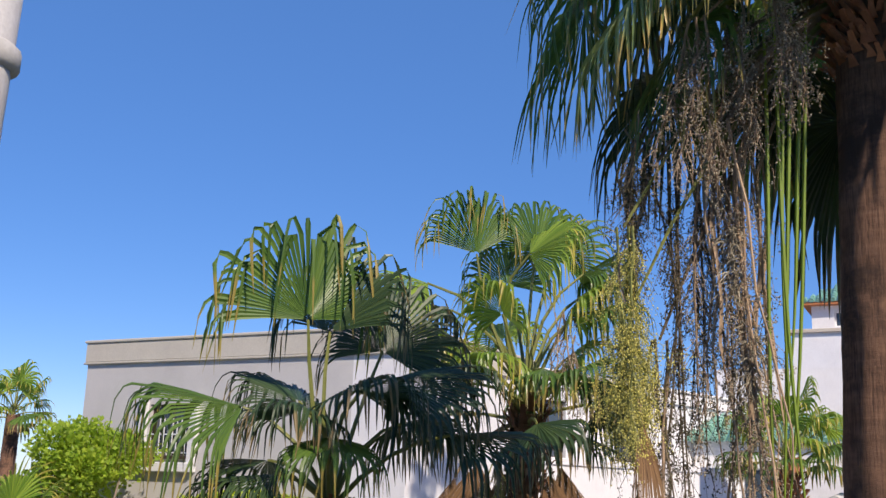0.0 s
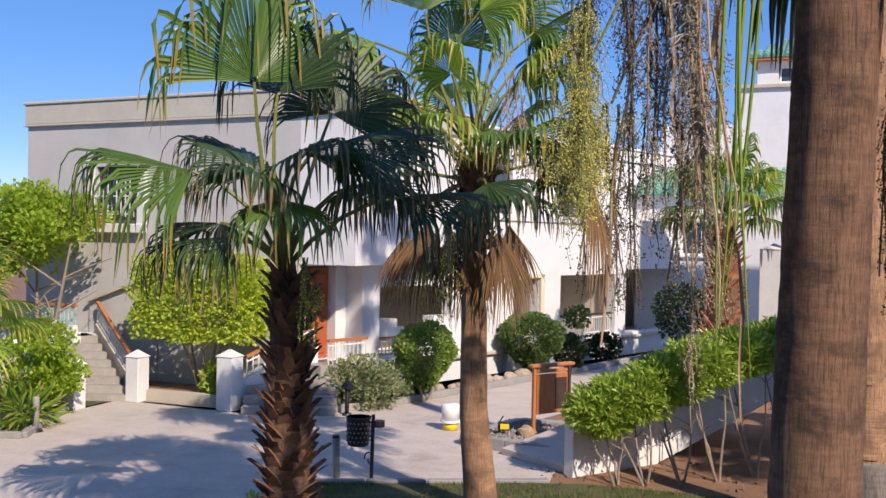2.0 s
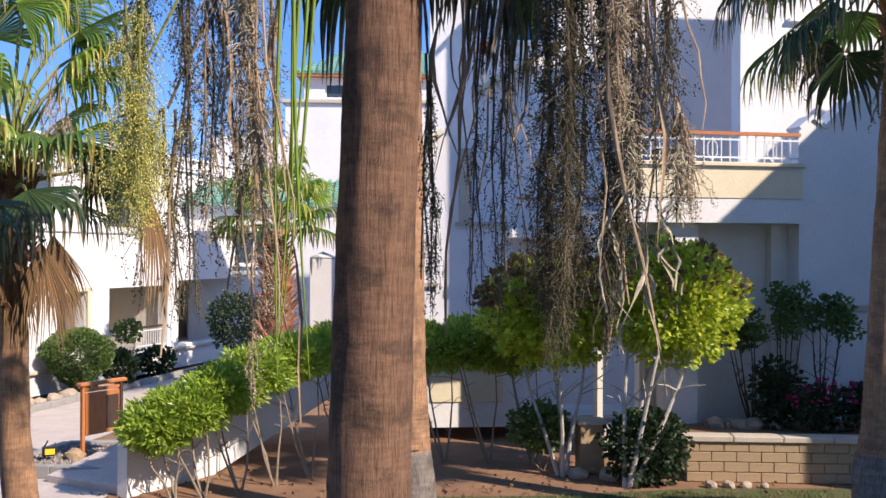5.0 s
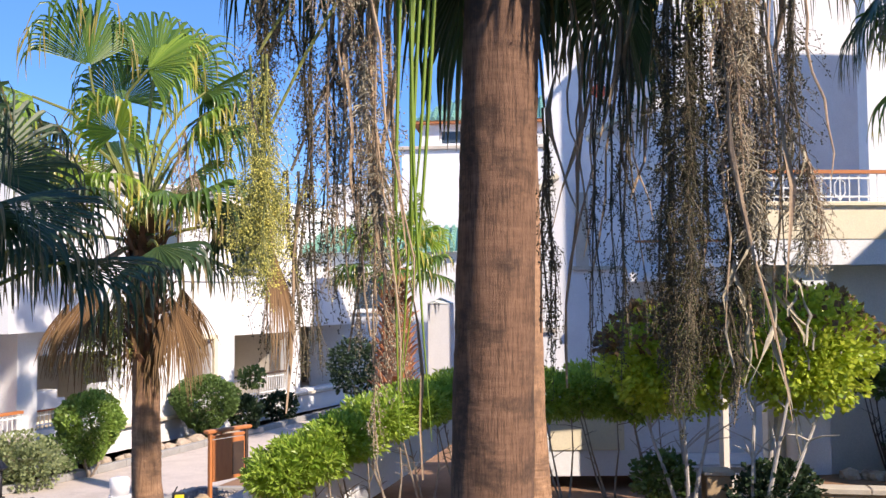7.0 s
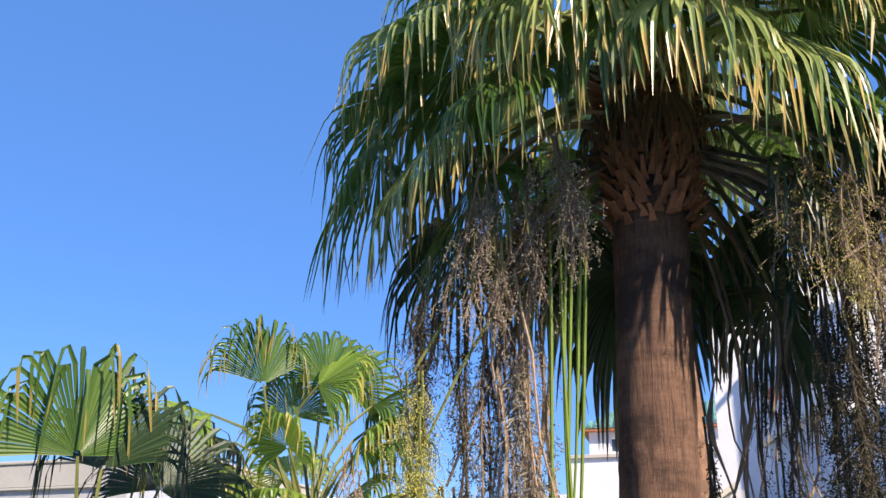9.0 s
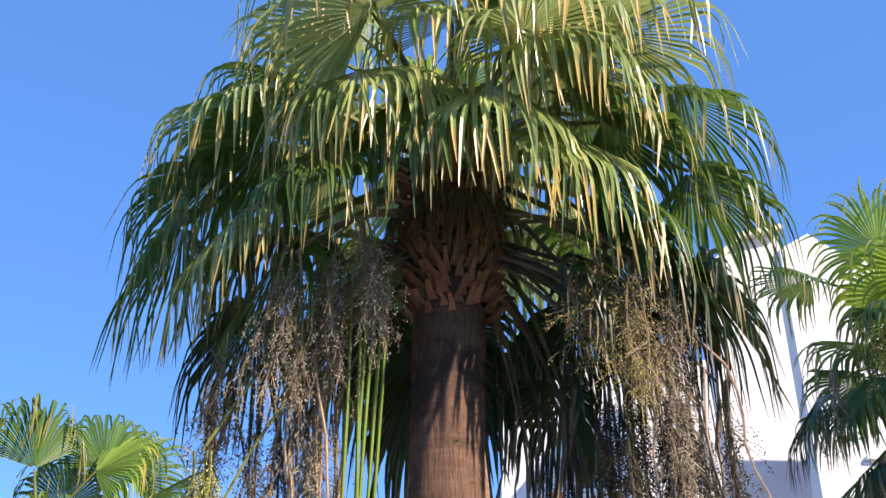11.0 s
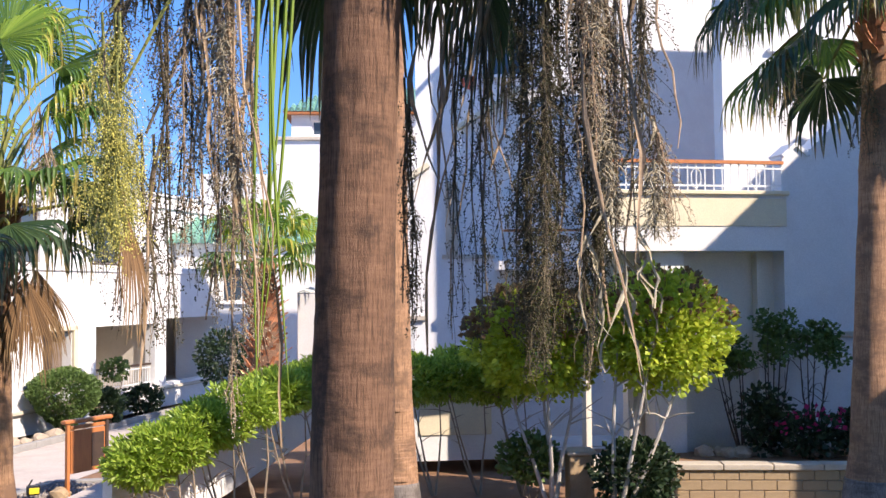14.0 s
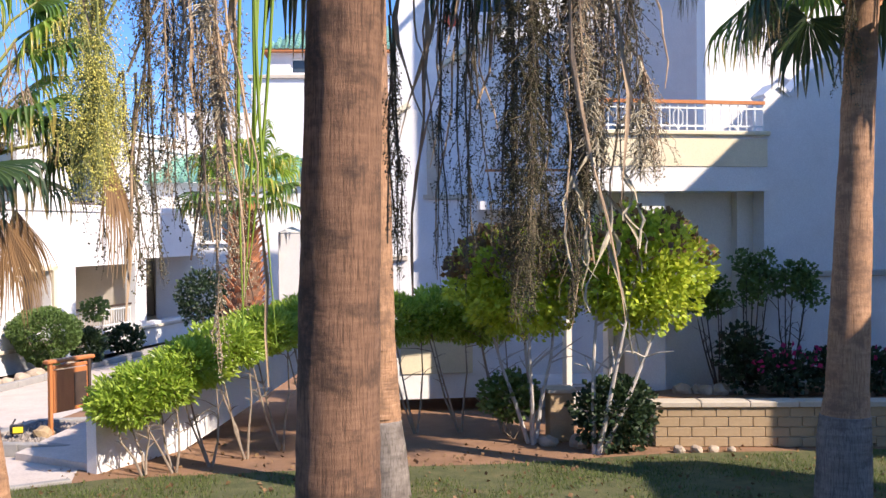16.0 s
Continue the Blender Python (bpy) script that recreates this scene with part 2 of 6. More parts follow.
# ---- mesh helpers ----
class Mesh:
    """Collects vertices and faces of one mesh; u runs along leaves."""

    def __init__(self):
        self.v, self.f, self.m, self.u = [], [], [], []

    def add(self, verts, faces, mat=0, u=None):
        n = len(self.v)
        self.v += [tuple(p) for p in verts]
        self.u += list(u) if u is not None else [0.0] * len(verts)
        self.f += [tuple(i + n for i in f) for f in faces]
        self.m += [mat] * len(faces)
        return self

    def box(self, c, s, rz=0.0, mat=0, bev=0.0):
        """A box round c with the sizes s, turned by rz (radians); bev takes the edges off."""
        x, y, z = s[0] / 2, s[1] / 2, s[2] / 2
        b = min(bev, x * 0.9, y * 0.9, z * 0.9)
        ca, sa = math.cos(rz), math.sin(rz)
        if b > 0:
            rings = [(-z, x - b, y - b), (-z + b, x, y), (z - b, x, y), (z, x - b, y - b)]
        else:
            rings = [(-z, x, y), (z, x, y)]
        pts, faces = [], []
        for h, a, d in rings:
            k = b * 0.7 if b > 0 else 0
            ring = [(-a, -d), (a, -d), (a, d), (-a, d)] if not b else [(-a + k, -d), (a - k, -d), (a, -d + k), (a, d - k), (a - k, d), (-a + k, d), (-a, d - k), (-a, -d + k)]
            pts += [(c[0] + px * ca - py * sa, c[1] + px * sa + py * ca, c[2] + h) for px, py in ring]
        n = 8 if b > 0 else 4
        for r in range(len(rings) - 1):
            for i in range(n):
                j = (i + 1) % n
                faces.append((r * n + i, r * n + j, r * n + n + j, r * n + n + i))
        faces.append(tuple(range(n - 1, -1, -1)))
        faces.append(tuple(range((len(rings) - 1) * n, len(rings) * n)))
        return self.add(pts, faces, mat)

    def tube(self, path, radii, n=8, mat=0, cap=True, u=None):
        """A round bar along the path with a radius for each point."""
        path = [Vector(p) for p in path]
        pts, faces, us = [], [], []
        side = None
        for i, p in enumerate(path):
            d = path[min(i + 1, len(path) - 1)] - path[max(i - 1, 0)]
            d.normalize()
            if side is None:
                side = d.cross(Vector((0, 0, 1))) if abs(d.z) < 0.95 else d.cross(Vector((0, 1, 0)))
            side = (side - d * side.dot(d)).normalized()
            up = side.cross(d)
            r = radii[i] if isinstance(radii, (list, tuple)) else radii
            for k in range(n):
                a = 2 * math.pi * k / n
                pts.append(p + side * (math.cos(a) * r) + up * (math.sin(a) * r))
                us.append(0.0 if u is None else u)
        for i in range(len(path) - 1):
            for k in range(n):
                j = (k + 1) % n
                faces.append((i * n + k, i * n + j, (i + 1) * n + j, (i + 1) * n + k))
        if cap:
            faces.append(tuple(range(n - 1, -1, -1)))
            faces.append(tuple(range((len(path) - 1) * n, len(path) * n)))
        return self.add(pts, faces, mat, us)

    def bar(self, a, b, w, h, mat=0):
        """A straight rectangular bar from a to b, w wide and h high."""
        a, b = Vector(a), Vector(b)
        d = (b - a).normalized()
        s = d.cross(Vector((0, 0, 1)))
        s = s.normalized() if s.length > 1e-4 else Vector((1, 0, 0))
        t = s.cross(d)
        pts = [p + s * (i * w / 2) + t * (j * h / 2) for p in (a, b) for i, j in ((-1, -1), (1, -1), (1, 1), (-1, 1))]
        return self.add(pts, [(0, 1, 5, 4), (1, 2, 6, 5), (2, 3, 7, 6), (3, 0, 4, 7), (3, 2, 1, 0), (4, 5, 6, 7)], mat)

    def prism(self, outline, thick):
        """An upright slab: outline points (x, y, z) in one upright plane, pushed by the vector thick."""
        n, t = len(outline), Vector(thick)
        pts = [Vector(p) for p in outline] + [Vector(p) + t for p in outline]
        return self.add(pts, [tuple(range(n)), tuple(range(2 * n - 1, n - 1, -1))] + [((i + 1) % n, i, i + n, (i + 1) % n + n) for i in range(n)])

    def data(self, name, mats, smooth=False):
        me = bpy.data.meshes.new(name)
        me.from_pydata(self.v, [], self.f)
        for m in mats:
            me.materials.append(m)
        me.polygons.foreach_set("material_index", self.m)
        if smooth:
            me.polygons.foreach_set("use_smooth", [True] * len(self.f))
        if any(self.u):
            uv = me.uv_layers.new(name="UVMap")
            idx = np.empty(len(me.loops), dtype=np.int32)
            me.loops.foreach_get("vertex_index", idx)
            uu = np.array(self.u, dtype=np.float32)[idx]
            uv.data.foreach_set("uv", np.stack([uu, uu * 0], 1).ravel())
        me.update()
        return me


def fix_normals(me):
    bm = bmesh.new()
    bm.from_mesh(me)
    bmesh.ops.remove_doubles(bm, verts=bm.verts, dist=0.0004)
    bmesh.ops.recalc_face_normals(bm, faces=bm.faces)
    bm.to_mesh(me)
    bm.free()


def part(name, mesh, mats, parent=None, label="", smooth=False, fix=False):
    mats = mats if isinstance(mats, (list, tuple)) else [mats]
    me = mesh.data(name, mats, smooth) if isinstance(mesh, Mesh) else mesh
    if fix:
        fix_normals(me)
    ob = new(name, me)
    if parent:
        ob.parent = parent
        ob.matrix_parent_inverse = parent.matrix_world.inverted()
    if label:
        ob["label"] = label
    return ob


def thing(name, at, label, category, group="", kind=""):
    """An Empty at the base of a thing; parts are given in world places."""
    ob = new(name)
    ob.empty_display_size = 0.2
    ob.matrix_world = Matrix.Translation(at)
    return tagged(ob, label, category, group, kind)


class Line:
    """A plan line: place (s along it, out from it to the open side, height)."""

    def __init__(self, origin, degrees):
        self.o, self.a = Vector((*origin, 0)), radians(degrees)
        self.e = Vector((math.cos(self.a), math.sin(self.a), 0))
        self.n = Vector((math.sin(self.a), -math.cos(self.a), 0))

    def at(self, s, out, z):
        return self.o + self.e * s + self.n * out + Vector((0, 0, z))

    def block(self, m, s0, s1, o0, o1, z0, z1, mat=0, bev=0.0):
        return m.box(self.at((s0 + s1) / 2, (o0 + o1) / 2, (z0 + z1) / 2), (s1 - s0, o1 - o0, z1 - z0), self.a, mat, bev)

    def wall(self, m, s0, s1, z0, z1, thick, holes=(), out=0.0, mat=0):
        """A wall with its face at out; holes (s0, s1, z0, z1) go right through."""
        ss = sorted({s0, s1, *[h[0] for h in holes], *[h[1] for h in holes]})
        zs = sorted({z0, z1, *[h[2] for h in holes], *[h[3] for h in holes]})

        def solid(i, j):
            if not (0 <= i < len(ss) - 1 and 0 <= j < len(zs) - 1):
                return False
            cs, cz = (ss[i] + ss[i + 1]) / 2, (zs[j] + zs[j + 1]) / 2
            return not any(h[0] < cs < h[1] and h[2] < cz < h[3] for h in holes)

        for i in range(len(ss) - 1):
            for j in range(len(zs) - 1):
                if not solid(i, j):
                    continue
                a, b, c, d = ss[i], ss[i + 1], zs[j], zs[j + 1]
                p = [self.at(s, o, z) for o in (out, out - thick) for s, z in ((a, c), (b, c), (b, d), (a, d))]
                f = [(0, 1, 2, 3), (5, 4, 7, 6)]
                if not solid(i, j - 1):
                    f.append((0, 4, 5, 1))
                if not solid(i, j + 1):
                    f.append((3, 2, 6, 7))
                if not solid(i - 1, j):
                    f.append((0, 3, 7, 4))
                if not solid(i + 1, j):
                    f.append((1, 5, 6, 2))
                m.add(p, f, mat)
        return m


def railing(name, line, s0, s1, out, z0, z1, parent, iron, rail=WOOD, step=0.13, z0b=None, z1b=None, label="iron railing with a wooden handrail"):
    """Uprights with two bars and a wooden handrail; z0b, z1b: heights at the far end of a sloping one."""
    z0b, z1b = z0 if z0b is None else z0b, z1 if z1b is None else z1b
    grp = thing(name, line.at((s0 + s1) / 2, out, z0), label, "railing")
    h = Mesh().bar(line.at(s0, out, z1 - 0.03), line.at(s1, out, z1b - 0.03), 0.09, 0.06)
    part("handrail", h, rail, grp, "orange wooden handrail")
    for k in (0.10, z1 - z0 - 0.14):
        part("bar", Mesh().bar(line.at(s0, out, z0 + k), line.at(s1, out, z0b + k), 0.03, 0.03), iron, grp)
    count = max(2, int(round((s1 - s0) / step)))
    for i in range(count + 1):
        t = i / count
        s = s0 + 0.02 + (s1 - s0 - 0.04) * t
        a, b = z0 + (z0b - z0) * t, z1 + (z1b - z1) * t
        part("baluster", Mesh().bar(line.at(s, out, a), line.at(s, out, b - 0.06), 0.022, 0.022), iron, grp)
    return grp


# ---- ground ----
def sheet(name, outline, z, mat, label, category):
    bm = bmesh.new()
    bm.faces.new([bm.verts.new((x, y, z)) for x, y in outline])
    bmesh.ops.triangulate(bm, faces=bm.faces)
    me = bpy.data.meshes.new(name)
    bm.to_mesh(me)
    bm.free()
    me.materials.append(mat)
    return tagged(new(name, me), label, category, kind="structure")


sheet("ground", [(-600, -600), (600, -600), (600, 900), (-600, 900)], 0.0, SOIL, "bare reddish sandy soil around the garden", "ground")
sheet("road", [(-40, -20), (-9.6, -20), (-8.5, 12.9), (-5.2, 14.75), (-5.6, 16.6), (-7.6, 17.6), (-6.9, 22.0), (-5.2, 27.5), (-3.0, 38), (-7.5, 42), (-9.0, 27.2), (-9.9, 23.0),
               (-10.8, 19.4), (-11.9, 17.4), (-13.2, 17.3), (-16.2, 17.3), (-16.0, 15.6), (-14.6, 13.2), (-17, 12.2), (-22, 12.0), (-40, 11.5)], 0.006, PAVING,
      "pale grey concrete paved forecourt and path", "paving")
sheet("lawn_right", [(-9.4, -15), (30, -15), (30, 16.3), (6.4, 16.4), (3.4, 16.2), (1.0, 15.6), (-1.5, 15.4), (-5.0, 14.85), (-8.4, 12.85)], 0.012, TURF, "patchy dry green lawn under the palms", "lawn")
sheet("lawn_left", [(-40, 11.6), (-22, 12.05), (-17, 12.25), (-14.7, 13.25), (-16.1, 15.6), (-16.4, 18.5), (-40, 18.5)], 0.012, TURF, "small green lawn beside the stairs", "lawn")


def kerb_run(name, pts, w, h, z0, mat, label):
    grp = thing(name, (*pts[0], 0), label, "kerb", kind="structure")
    for a, b in zip(pts, pts[1:]):
        a, b = Vector((*a, 0)), Vector((*b, 0))
        n = max(1, int((b - a).length / 0.9))
        ang = math.atan2(b.y - a.y, b.x - a.x)
        for i in range(n):
            c = a + (b - a) * ((i + 0.5) / n)
            part("kerbstone", Mesh().box((c.x, c.y, z0 + h / 2), ((b - a).length / n - 0.012, w, h), ang, 0, 0.015), mat, grp)
    return grp


kerb_run("kerb_path", [(-12.0, 17.35), (-10.85, 19.2), (-9.95, 23.0), (-9.05, 27.2), (-7.9, 33)], 0.16, 0.16, 0, KERB, "concrete kerb along the planted bed")
kerb_run("kerb_left", [(-16.05, 15.55), (-14.62, 13.2), (-17, 12.2), (-22, 12.0)], 0.14, 0.12, 0, KERB, "low concrete kerb round the small lawn")
kerb_run("kerb_lawn", [(-8.45, 12.9), (-5.2, 14.78)], 0.14, 0.06, 0, KERB, "flush concrete edging of the lawn")
kerb_run("kerb_island", [(-7.55, 16.75), (-5.75, 16.45), (-5.5, 17.2), (-5.9, 18.9), (-7.2, 18.7), (-7.55, 16.75)], 0.18, 0.22, 0, KERB, "dark grey concrete kerb of the sign island")
sheet("island_bed", [(-7.5, 16.8), (-5.8, 16.5), (-5.6, 17.2), (-5.95, 18.85), (-7.15, 18.65)], 0.17, GRAVEL, "gravel bed of the sign island", "bed")

# ---- left building ----
south = Line((-21.0, 19.0), 0)
m = Mesh()
south.wall(m, 0, 8.35, 0, 6.45, 0.3, [(2.35, 3.75, 4.12, 5.35)])
wall_w = tagged(part("wall_west_building", m, GREY, fix=True), "grey rendered front wall with one barred window", "wall", kind="structure")
m = Mesh()
south.wall(m, 8.35, 9.8, 3.1, 6.45, 0.3)
south.block(m, 9.5, 9.8, -7.0, -0.3, 3.1, 6.45)
south.block(m, 8.35, 9.5, -7.0, -0.3, 3.1, 3.3)
tagged(part("wall_porch_upper", m, WHITE), "white rendered upper wall over the porch", "wall", kind="structure")
m = Mesh()
south.block(m, -0.06, 9.86, -7.0, 0.06, 6.45, 6.95, 0, 0.02)
south.block(m, -0.1, 9.9, -7.0, 0.1, 6.95, 7.03, 0, 0.02)
south.block(m, -0.08, 9.88, -6.8, 0.09, 6.40, 6.45, 0, 0.01)
tagged(part("parapet_west_building", m, [surface("parapet_paint", (0.46, 0.43, 0.36), (0.56, 0.53, 0.45), 1.0, 40, 0.85, 0.12, (0.40, 0.37, 0.32))]), "beige roof parapet band with a thin coping", "parapet", kind="structure")
m = Mesh()
south.block(m, 0, 0.3, -7.0, -0.3, 0, 6.45)
tagged(part("wall_west_side", m, GREY), "grey rendered side wall", "wall", kind="structure")


def window(name, line, s0, s1, z0, z1, out, panes=2, bars=False, frame_mat=TRIMWHITE, label="white framed window", depth=0.12, sill=True, curtain=False):
    grp = thing(name, line.at((s0 + s1) / 2, out, z0), label, "window", kind="structure")
    fr = 0.06
    m = Mesh()
    line.block(m, s0, s0 + fr, out - depth - 0.05, out - depth, z0, z1)
    line.block(m, s1 - fr, s1, out - depth - 0.05, out - depth, z0, z1)
    line.block(m, s0 + fr, s1 - fr, out - depth - 0.05, out - depth, z1 - fr, z1)
    line.block(m, s0 + fr, s1 - fr, out - depth - 0.05, out - depth, z0, z0 + fr)
    fo = part("window_frame", m, frame_mat, grp)
    w = (s1 - s0 - 2 * fr) / panes
    for i in range(panes):
        a = s0 + fr + i * w
        part("pane", line.block(Mesh(), a + 0.015, a + w - 0.015, out - depth - 0.035, out - depth - 0.02, z0 + fr, z1 - fr), GLASS, grp)
        if i:
            part("mullion", line.block(Mesh(), a - 0.015, a + 0.015, out - depth - 0.05, out - depth, z0 + fr, z1 - fr), frame_mat, grp)
    if sill:
        part("window_sill", line.block(Mesh(), s0 - 0.08, s1 + 0.08, out + 0.002, out + 0.12, z0 - 0.09, z0 - 0.01, 0, 0.012), frame_mat, grp)
    if bars:
        n = int((s1 - s0) / 0.13)
        for i in range(1, n):
            s = s0 + (s1 - s0) * i / n
            part("bar", Mesh().bar(line.at(s, out + 0.04, z0), line.at(s, out + 0.04, z1 - 0.35 if bars == "low" else z1), 0.02, 0.02), RAILWHITE, grp)
        for z in (z0 + 0.06, z0 + 0.5):
            part("crossbar", Mesh().bar(line.at(s0, out + 0.04, z), line.at(s1, out + 0.04, z), 0.02, 0.03), RAILWHITE, grp)
    # dark slab behind the panes gives the shade of an unlit room
    part("room_shade_backing", line.block(Mesh(), s0 - 0.1, s1 + 0.1, out - 1.3, out - 1.2, z0 - 0.1, z1 + 0.1), DARKWOOD, grp)
    return grp


window("window_1", south, 2.35, 3.75, 4.12, 5.35, 0.0, 2, "low", DARKWOOD, "dark wooden window behind white bars")
m = Mesh()
south.block(m, 2.1, 2.33, 0.002, 0.14, 3.85, 5.5, 0, 0.02)
south.block(m, 3.77, 4.0, 0.002, 0.14, 3.85, 5.5, 0, 0.02)
south.block(m, 2.1, 4.0, 0.002, 0.2, 3.72, 3.95, 0, 0.02)
tagged(part("window_surround", m, WHITE), "white moulded surround of the barred window", "trim", kind="structure")

# ---- centre building with the terraces ----
CB = Line((-12.6, 19.5), 74.9)
openings = [(-0.25, 0.72, 0.9, 3.05), (1.62, 4.9, 1.72, 2.3), (1.96, 4.6, 2.3, 2.42), (2.2, 4.36, 2.42, 2.52), (2.8, 4.15, 1.52, 1.72), (3.05, 3.9, 1.32, 1.52), (1.62, 3.0, 0.84, 1.30), (7.6, 8.8, 0.95, 2.6), (9.95, 13.1, 0.75, 2.68), (13.75, 17.9, 0.75, 2.82)]
m = Mesh()
CB.wall(m, -0.5, 22, 0, 4.25, 0.35, openings)
tagged(part("wall_terraces", m, WHITE, fix=True), "white rendered wall with stepped terrace openings", "wall", kind="structure")
m = Mesh()
CB.wall(m, -0.5, 22, 0.0, 4.0, 0.2, out=-2.3)
for s in (1.2, 5.4, 7.2, 9.3, 13.4, 18.3):
    CB.block(m, s - 0.1, s + 0.1, -2.3, -0.35, 0, 4.0)
tagged(part("wall_terrace_back", m, surface("terrace_render", (0.62, 0.57, 0.50), (0.74, 0.69, 0.61), 1.2, 40, 0.88, 0.1)), "beige rendered back wall of the terraces", "wall", kind="structure")
m = Mesh()
CB.block(m, -0.5, 22, -2.3, -0.35, 0, 0.62)
CB.block(m, -0.5, 22, -0.35, 0.12, 0.56, 0.66, 0, 0.02)
tagged(part("terrace_floor", m, CAP), "pale stone terrace floor and ledge", "floor", kind="structure")
m = Mesh()
CB.block(m, -0.5, 22, -6, -0.35, 4.0, 4.2)
tagged(part("terrace_ceiling", m, WHITE), "white slab over the terraces", "ceiling", kind="structure")
m = Mesh()
CB.block(m, 2.5, 22, -0.45, 0.06, 4.25, 4.45, 0, 0.02)
tagged(part("upper_ledge", m, WHITE), "white coping above the terraces", "trim", kind="structure")
m = Mesh()
upper_holes = [(5.2, 6.3, 4.75, 6.0), (8.2, 9.6, 4.5, 6.2), (12.2, 13.6, 4.6, 6.0)]
CB.wall(m, 1.0, 22, 4.2, 6.6, 0.3, upper_holes, out=-1.6)
tagged(part("wall_upper_floor", m, WHITE), "white rendered upper floor wall set back behind a terrace", "wall", kind="structure")
m = Mesh()
CB.block(m, 1.0, 22, -7, -1.5, 6.6, 7.0)
CB.block(m, 0.95, 22.05, -7.05, -1.42, 7.0, 7.1, 0, 0.02)
tagged(part("parapet_centre", m, WHITE), "white roof parapet of the centre building", "parapet", kind="structure")
for i, h in enumerate(upper_holes):
    window("window_%d" % (i + 2), CB, *h, -1.6, 2, False, DARKWOOD, "brown wooden window of the upper floor")

# front door in its recess
door = thing("door_1", CB.at(0.24, -0.2, 0.9), "orange-red panelled wooden front door", "door", kind="structure")
leaf = part("door_leaf", CB.block(Mesh(), -0.22, 0.69, -0.3, -0.24, 0.9, 3.0, 0, 0.01), DOORWOOD, door)
for a in (-0.14, 0.27):
    for z0, z1 in ((1.02, 1.75), (1.9, 2.85)):
        part("panel", CB.block(Mesh(), a, a + 0.33, -0.242, -0.215, z0, z1, 0, 0.015), DOORWOOD, leaf)
part("door_handle", Mesh().tube([CB.at(0.6, -0.2, 1.85), CB.at(0.6, -0.17, 1.85), CB.at(0.5, -0.17, 1.85)], 0.015, 6), BLACK, leaf)
door2 = thing("door_2", CB.at(8.2, -0.2, 0.95), "dark wooden door standing in a shaded recess", "door", kind="structure")
part("door_leaf", CB.block(Mesh(), 7.62, 8.35, -0.32, -0.26, 0.95, 2.58, 0, 0.01), DARKWOOD, door2)
part("side_panel", CB.block(Mesh(), 8.37, 8.78, -0.32, -0.28, 0.95, 2.58), surface("brown_panel", (0.16, 0.12, 0.10), (0.22, 0.17, 0.14)), door2)
m = Mesh()
CB.block(m, 8.82, 9.0, 0.002, 0.1, 0.9, 2.75, 0, 0.02)
CB.block(m, 7.5, 9.0, 0.002, 0.1, 2.62, 2.76, 0, 0.02)
tagged(part("door_surround", m, BEIGE), "beige moulded door surround", "trim", kind="structure")
railing("terrace_railing", CB, 1.64, 2.98, -0.15, 0.84, 1.30, None, RAILWHITE, DOORWOOD)
railing("terrace_railing", CB, 10.0, 13.05, -0.15, 0.75, 1.45, None, RAILWHITE, DARKWOOD, label="white iron railing with a dark handrail")
railing("door_railing", CB, -0.2, 1.0, 0.75, 0.9, 1.45, None, RAILWHITE)
m = Mesh()
CB.block(m, -0.5, 1.2, 0.0, 0.85, 0, 0.9)
tagged(part("door_landing", m, STEP), "stone landing in front of the door", "floor", kind="structure")
for s, zt in ((1.35, 3.15),):
    m = Mesh()
    CB.block(m, s - 0.3, s + 0.28, 0.004, 0.55, 0, zt, 0, 0.02)
    tagged(part("porch_column", m, WHITE), "square white porch column", "column", kind="structure")
lamp = thing("wall_lamp", CB.at(11.9, -2.2, 2.35), "small black wall lantern", "lamp")
part("lantern", Mesh().tube([CB.at(11.9, -2.2, 2.2), CB.at(11.9, -2.2, 2.3), CB.at(11.9, -2.2, 2.5)], [0.05, 0.11, 0.06], 8), BLACK, lamp)
part("bracket", CB.block(Mesh(), 11.87, 11.93, -2.3, -2.2, 2.33, 2.38), BLACK, lamp)


# ---- stairs ----
def flight(name, line, s0, s1, out, rise, run, n, label):
    grp = thing(name, line.at(s0, out, 0), label, "stairs", kind="structure")
    for i in range(n):
        part("step", line.block(Mesh(), s0, s1, out - (i + 1) * run, out - i * run + 0.02, i * rise if i else 0, (i + 1) * rise, 0, 0.012), STEP, grp)
    return grp


# the middle flight climbs beside its white post to the door landing
mid = Line((-13.0, 17.45), 27)
flight("stairs_door", mid, 0.05, 2.0, 0.35, 0.17, 0.33, 5, "five pale stone steps up to the door")
# the left flight climbs skew along the front wall to the upper landing
sl = thing("stairs_left", (-16.0, 17.0, 0), "stone steps climbing to the upper landing", "stairs", kind="structure")
for i in range(8):
    a = Vector((-15.82 - 0.30 * i, 17.22 + 0.165 * i, 0))
    b, d = a + Vector((-1.15, -0.55, 0)), Vector((-0.36, 0.198, 0))
    if i == 7:
        d = d * 2.2
    z0, z1 = 0.155 * i, 0.155 * (i + 1)
    quad = (a, b, b + d, a + d)
    m = Mesh().add([(p.x, p.y, 0) for p in quad] + [(p.x, p.y, z1) for p in quad], [(0, 1, 5, 4), (1, 2, 6, 5), (2, 3, 7, 6), (3, 0, 4, 7), (4, 5, 6, 7)])
    part("step", m, STEP, sl, fix=True)


